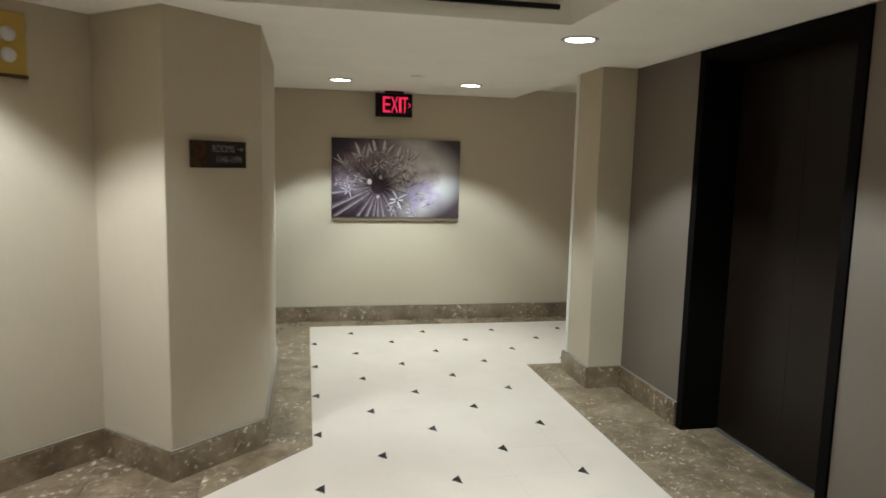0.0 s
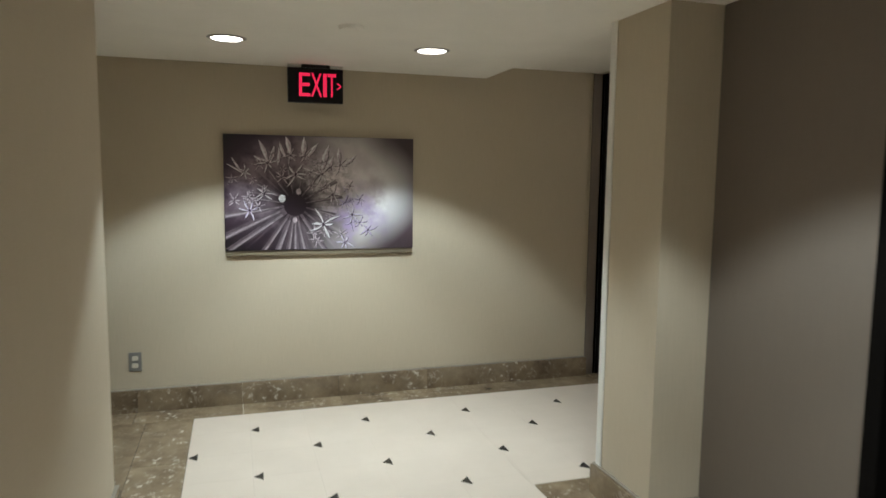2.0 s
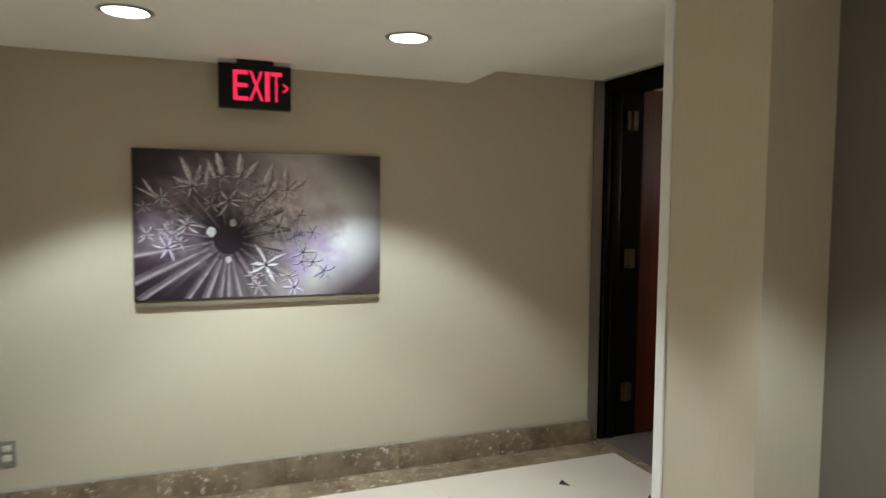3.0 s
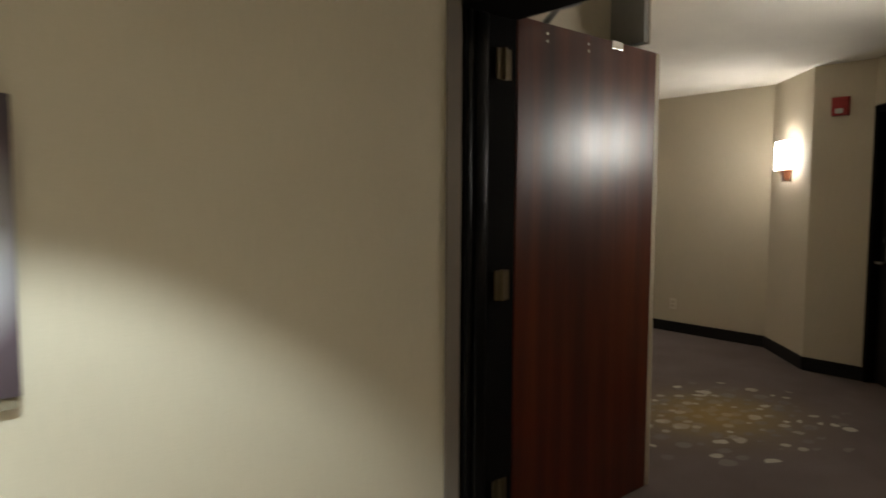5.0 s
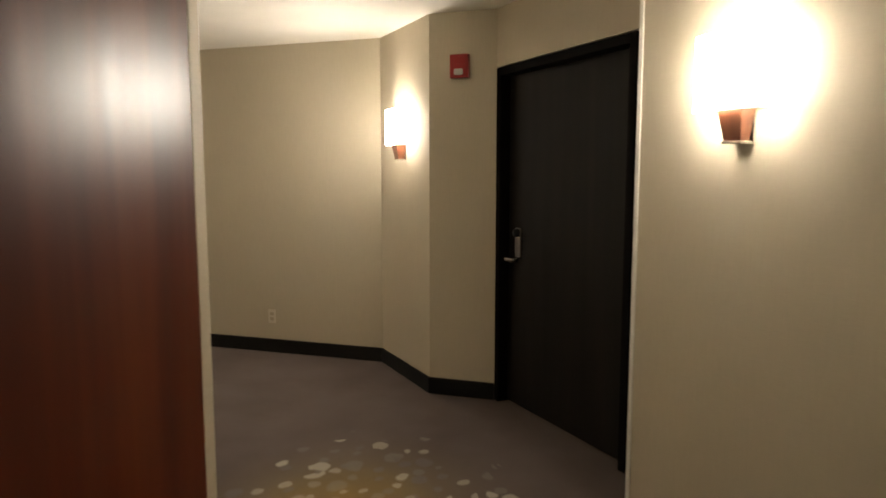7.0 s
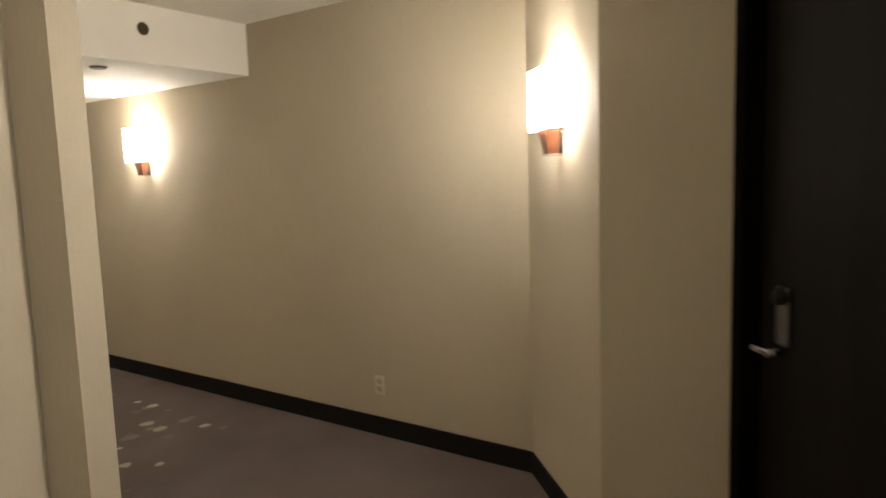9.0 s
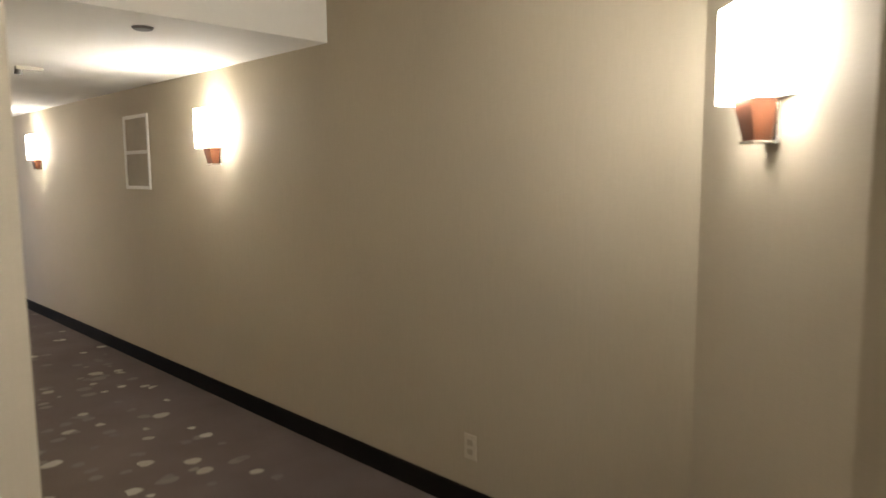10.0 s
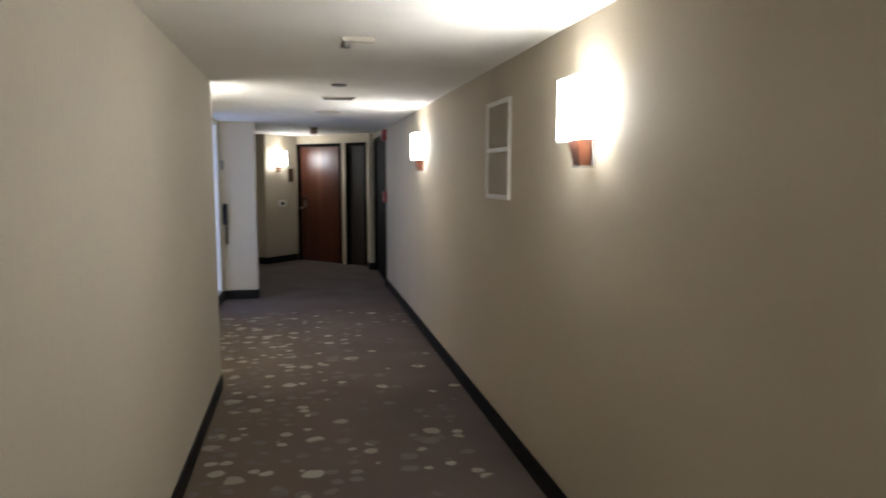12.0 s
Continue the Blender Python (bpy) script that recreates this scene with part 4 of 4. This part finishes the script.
outlet(on_east(2.245, 0.31), BEIGE_PLATE, "beige duplex wall outlet above the skirting", VENT_GREY)

solid("sprinkler_cover", cyl(bmesh.new(), 0.052, LOBBY_CEIL - 0.016, LOBBY_CEIL - 0.0005, 32, 0.058, Matrix.Translation((0.575, -1.25, 0))), CEILING, "flat white sprinkler cover disc on the ceiling", "sprinkler", kind="", smooth=False)

# ---------------- things in the hall ----------------
al = thing("fire_alarm", at(6.941, 0.392, 2.205, -90), "red fire alarm strobe on the hall wall", "fire alarm")
part("housing", B(-0.062, 0.062, -0.045, -0.001, -0.075, 0.075, bevel=0.006), RED, al)
part("strobe_lens", B(-0.030, 0.030, -0.064, -0.044, -0.058, -0.018, bevel=0.009), CLEAR, al, "clear strobe lens")
part("grille", B(-0.045, 0.045, -0.048, -0.044, 0.012, 0.06, bevel=0.002), RED, al)

vt = thing("wall_vent", on_east(5.79, 1.728), "white-framed return air grille with two panels", "vent")
W2, H2 = 0.236, 0.292
for x in (-W2, W2 - 0.021):
    part("frame_bar", B(x, x + 0.021, -0.016, -0.001, -H2, H2, bevel=0.002), WHITE_TRIM, vt)
for z in (-H2, -0.013, H2 - 0.026):
    part("frame_bar", B(-W2 + 0.021, W2 - 0.021, -0.015, -0.001, z, z + 0.026, bevel=0.002), WHITE_TRIM, vt)
for z0, z1 in ((-H2 + 0.026, -0.013), (0.013, H2 - 0.026)):
    part("grille_back", B(-W2 + 0.021, W2 - 0.021, -0.003, -0.001, z0, z1), VENT_GREY, vt, "grey filter panel")
    n = 18
    for i in range(n):
        z = z0 + (i + 0.5) * (z1 - z0) / n
        part("slat", B(-W2 + 0.021, W2 - 0.021, -0.011, -0.004, z - 0.0035, z + 0.0005), VENT_GREY, vt)


def ceiling_disc(x, y, z, r, mat, label, name="sprinkler", m=None):
    bm = cyl(bmesh.new(), r * 0.8, -0.012, -0.0005, 28, r, m or Matrix.Translation((x, y, z)))
    return tagged(new(name, mesh(name, bm, mat)), label, name.replace("_", " "))


ceiling_disc(6.70, 3.53, HALL_CEIL, 0.05, DARK_STEEL, "small grey sprinkler cover in the hall ceiling")
ceiling_disc(6.63, 6.90, HALL_CEIL, 0.06, DARK_STEEL, "small grey sprinkler cover in the hall ceiling")
ceiling_disc(6.62, 9.10, HALL_CEIL, 0.13, BEIGE_PLATE, "pale round plate in the hall ceiling", "ceiling_plate")
ceiling_disc(0, 0, 0, 0.036, BRASS, "small round aged brass sprinkler on the soffit face", "sprinkler",
             Matrix.Translation((6.823, 3.25, 2.418)) @ Matrix.Rotation(radians(-90), 4, "X"))
sd = thing("ceiling_sensor", at(6.64, 5.17, HALL_CEIL), "beige ceiling bracket with a small grey sensor", "sensor")
part("plate", B(-0.075, 0.075, -0.022, 0.022, -0.022, -0.0005, bevel=0.003), BEIGE_PLATE, sd)
part("sensor_head", cyl(bmesh.new(), 0.024, -0.05, -0.005, 18, 0.016, Matrix.Translation((-0.06, 0, 0))), DARK_STEEL, sd, "small grey sensor head", True)
gv = thing("ceiling_vent", at(6.665, 7.76, HALL_CEIL), "grey rectangular ceiling air grille", "vent")
part("frame", B(-0.14, 0.14, -0.075, 0.075, -0.008, -0.0005, bevel=0.002), BEIGE_PLATE, gv)
for i in range(6):
    part("slat", B(-0.12, 0.12, -0.06 + i * 0.021, -0.052 + i * 0.021, -0.014, -0.007), GREY_PLATE, gv)

# ---------------- far end of the hall ----------------
far = [(5.335, 10.556), (5.335, 10.663), (5.75, 10.663), (5.75, 10.839), (5.032, 10.985), (5.032, 14.258), (5.364, 14.258), (5.677, 14.024), (6.204, 14.581), (7.39, 13.379), (7.39, 12.998), (7.476, 12.998), EAST_END]
FAR_LABEL = "beige woven wallcovering at the end of the hall"
wall_run(["wall_window_pier", "wall_phone", "wall_phone_end", "wall_recess", "wall_recess_side", "wall_recess_end", "wall_far_facet", "wall_far_sconce", None, "wall_far_east", "wall_far_step", None], far, 0, 2.8, HALL_WALL, label=FAR_LABEL)
wall_with_doors("wall_far_door", far[8], far[9], [(0.02, 1.105, 2.12), (1.205, 1.684, 2.12)], 2.8, HALL_WALL, label=FAR_LABEL)
door_in(far[8], far[9], 0.02, 1.105, 2.12, BROWN_DOOR, "closed mahogany room door at the end of the hall", recess=0.03, lever_side=-1)
door_in(far[8], far[9], 1.205, 1.684, 2.12, SERVICE_DOOR, "narrow closed dark service door at the end of the hall", recess=0.03, hardware=False)
wall_with_doors("wall_far_side", far[11], far[12], [(0.04, 1.70, 2.15)], 2.8, HALL_WALL, label=FAR_LABEL)
door_in(far[11], far[12], 0.04, 1.70, 2.15, BLACK_FRAME, "closed black double door in the side wall", recess=0.03, hardware=False)
base_run(far, 0.115, 0.012, BASE_DARK, "black-brown skirting at the end of the hall", skip=(8, 11))
sconce(at(5.872, 14.234, SZ, 46), "hall sconces")
sconce(at(5.53, 6.93, SZ, 180), "hall sconces")
tp = thing("room_sign", at(6.097, 14.468, 1.56, 46), "small dark room number sign beside the door", "sign")
part("plate", B(-0.06, 0.06, -0.012, -0.001, -0.12, 0.12, bevel=0.002), SIGN_BROWN, tp)
th = thing("thermostat", at(5.941, 14.305, 1.06, 46), "white thermostat plate with a black dial", "thermostat")
part("plate", B(-0.09, 0.09, -0.012, -0.001, -0.06, 0.06, bevel=0.003), WHITE_TRIM, th)
part("dial", cyl(bmesh.new(), 0.034, 0, 0.02, 20, 0.03, Matrix.Translation((0, -0.012, 0)) @ Matrix.Rotation(radians(90), 4, "X")), BLACK, th, "black dial", True)
e2 = thing("exit_sign", at(6.504, 12.08, 0), "dark exit sign hung from the hall ceiling", "exit sign")
part("housing", B(-0.055, 0.055, -0.15, 0.15, 2.165, 2.262, bevel=0.004), SIGN_BROWN, e2)
part("canopy", B(-0.03, 0.03, -0.06, 0.06, 2.262, 2.2715), BLACK, e2)
ps = thing("pull_station", at(7.477, 11.265, 1.27, -90), "red manual fire alarm pull station", "fire alarm")
part("housing", B(-0.055, 0.055, -0.045, -0.001, -0.075, 0.075, bevel=0.005), RED, ps)
part("handle", B(-0.035, 0.035, -0.056, -0.044, -0.03, 0.0, bevel=0.003), CLEAR, ps)
a2 = thing("fire_alarm", at(7.477, 11.265, 2.12, -90), "red fire alarm strobe high on the hall wall", "fire alarm")
part("housing", B(-0.062, 0.062, -0.06, -0.001, -0.075, 0.075, bevel=0.006), RED, a2)
part("strobe_lens", B(-0.03, 0.03, -0.075, -0.059, -0.05, 0.0, bevel=0.005), CLEAR, a2, "clear strobe lens")

ph = thing("house_phone", at(5.378, 10.661, 1.07), "black wall telephone with a hanging cord", "telephone")
part("body", B(-0.03, 0.03, -0.05, -0.001, -0.11, 0.12, bevel=0.008), BLACK, ph)
hs = bmesh.new()
box(hs, 0.008, 0.036, -0.115, -0.085, -0.08, 0.11, bevel=0.012)
for z in (0.115, -0.085):
    box(hs, -0.022, 0.036, -0.11, -0.051, z - 0.03, z + 0.03, bevel=0.014)
part("handset", hs, BLACK, ph, smooth=True)
cu = bpy.data.curves.new("cord", "CURVE")
cu.dimensions, cu.bevel_depth = "3D", 0.008
sp = cu.splines.new("POLY")
sp.points.add(60)
for i, p in enumerate(sp.points):
    z = -0.11 - i * 0.0042
    p.co = (0.012 + 0.007 * math.cos(i * 1.3), -0.03 + 0.007 * math.sin(i * 1.3), z, 1)
tmp = new("cord_curve", cu)
me = bpy.data.meshes.new_from_object(tmp.evaluated_get(bpy.context.evaluated_depsgraph_get()))
bpy.data.objects.remove(tmp)
me.materials.clear()
me.materials.append(BLACK)
co = new("cord", me)
co.parent = ph
pl = thing("wall_plate", at(5.358, 10.661, 1.69), "small grey plate above the telephone", "wall plate")
part("plate", B(-0.02, 0.02, -0.02, -0.001, -0.06, 0.06, bevel=0.003), GREY_PLATE, pl)

# daylit window in the side recess of the hall
solid("wall_recess_west", B(5.21, 5.335, 6.93, 9.46, 0, 2.8), HALL_WALL, "beige wallcovering beside the window recess", "wall")
solid("wall_below_window", B(5.21, 5.335, 9.46, 10.556, 0, 0.12), BASE_DARK, "dark low wall below the window", "wall")
solid("wall_above_window", B(5.21, 5.335, 9.46, 10.556, 2.2, 2.8), HALL_WALL, "wall above the window", "wall")
win = thing("window_1", at(5.29, 10.005, 0), "tall window with blue evening daylight in the hall recess", "window", kind="structure")
for y in (-0.545, 0.505):
    part("window_frame", B(-0.03, 0.03, y, y + 0.04, 0.15, 2.17, bevel=0.003), WHITE_TRIM, win)
for z in (0.12, 2.17):
    part("window_frame", B(-0.03, 0.03, -0.545, 0.545, z, z + 0.03, bevel=0.003), WHITE_TRIM, win)
solid("backdrop", B(4.98, 4.99, 9.1, 10.80, -0.2, 2.6), glowing("evening sky", (0.42, 0.55, 1.0), 1.3), "pale blue evening daylight outside the window", "sky")

# ---------------- floor pieces of the lobby ----------------
def clip(poly, a, b, c):
    """The part of a convex outline where a x + b y <= c."""
    out = []
    for i, p in enumerate(poly):
        q = poly[(i + 1) % len(poly)]
        dp, dq = a * p[0] + b * p[1] - c, a * q[0] + b * q[1] - c
        if dp <= 0:
            out.append(p)
        if dp * dq < 0:
            t = dp / (dp - dq)
            out.append((p[0] + (q[0] - p[0]) * t, p[1] + (q[1] - p[1]) * t))
    return out


def area(poly):
    return abs(sum(p[0] * q[1] - q[0] * p[1] for p, q in zip(poly, poly[1:] + poly[:1]))) / 2


lobby_floor = bpy.data.objects["floor"]
TX, TY = 0.3125, 0.309
EX0, EY0 = -0.192, -0.201
DIAG = -2.618


def floor_piece(name, poly, mat, gap=0.0012, top=0.0):
    cx, cy = sum(p[0] for p in poly) / len(poly), sum(p[1] for p in poly) / len(poly)
    poly = [(x + (gap if x < cx else -gap), y + (gap if y < cy else -gap)) for x, y in poly]
    bm = prism(bmesh.new(), [(x - cx, y - cy) for x, y in poly], -0.0115, top)
    ob = new(name, mesh(name, bm, mat))
    ob.location = (cx, cy, 0)
    ob.parent = lobby_floor


NORTH_EDGE, EAST_EDGE, DOOR_EDGE, PIL_EDGE = -0.235, 1.382, 2.535, -1.56
for i in range(-8, 10):
    for k in range(0, 24):
        x0, y1 = EX0 + i * TX, EY0 - k * TY
        cell = [(x0, y1 - TY), (x0 + TX, y1 - TY), (x0 + TX, y1), (x0, y1)]
        cell = clip(cell, 0, 1, NORTH_EDGE) if cell else cell
        if not cell:
            continue
        pieces = []
        if i < 0:
            pieces.append(clip(clip(cell, -1, 1, DIAG), 1, 0, EX0))
        else:
            pieces.append(clip(cell, 1, 0, EAST_EDGE))
            right = clip(clip(clip(cell, -1, 0, -EAST_EDGE), 1, 0, DOOR_EDGE), 0, -1, -PIL_EDGE)
            pieces.append(right)
        for p in pieces:
            if len(p) > 2 and area(p) > 0.0008:
                floor_piece("tile", p, CREAM, 0.00025)
for i in range(0, 9):
    for k in range(0, 13):
        x, y = -0.192 + i * TX, -0.51 - k * TY
        if (i + k) % 2 == 1 and not (x > EAST_EDGE - 0.02 and y < PIL_EDGE + 0.03) and x < DOOR_EDGE - 0.03:
            bm = bmesh.new()
            prism(bm, [(0.004, 0.0), (0.048, -0.042), (0.048, 0.042)], -0.003, 0.0018)
            ob = new("accent_tile", mesh("accent_tile", bm, BLACK_STONE))
            ob.location = (x, y, 0)
            ob.parent = lobby_floor


def strip(x0, x1, y0, y1, nx, ny):
    for a in range(nx):
        for b in range(ny):
            xa, xb = x0 + (x1 - x0) * a / nx, x0 + (x1 - x0) * (a + 1) / nx
            ya, yb = y0 + (y1 - y0) * b / ny, y0 + (y1 - y0) * (b + 1) / ny
            floor_piece("border_slab", [(xa, ya), (xb, ya), (xb, yb), (xa, yb)], MARBLE)


strip(EX0 - 0.26, EX0, -2.74, NORTH_EDGE, 1, 4)
strip(-1.75, EX0 - 0.26, -1.40, NORTH_EDGE, 2, 1)
strip(-1.75, DOOR_EDGE, NORTH_EDGE, 0.0, 7, 1)
strip(DOOR_EDGE, WX0 + 0.059, DOOR_S, 0.0, 1, 3)
strip(EAST_EDGE, PX + 0.02, PS + 0.012, PIL_EDGE, 1, 1)
strip(PX + 0.02, DOOR_EDGE, PN, PIL_EDGE, 2, 1)
strip(EAST_EDGE, LX + 0.02, -7.3, PS + 0.012, 1, 8)
strip(LX + 0.02, LX + 0.20, LIFT_S, LIFT_N, 1, 2)
for i in range(-6, 0):
    for k in range(0, 12):
        x0, y1 = EX0 + i * 0.5, -2.3 - k * 0.45
        cell = [(x0, y1 - 0.45), (x0 + 0.5, y1 - 0.45), (x0 + 0.5, y1), (x0, y1)]
        cell = clip(clip(cell, 1, -1, -DIAG), 0, 1, -2.74)
        if len(cell) > 2 and area(cell) > 0.002:
            floor_piece("border_slab", cell, MARBLE)
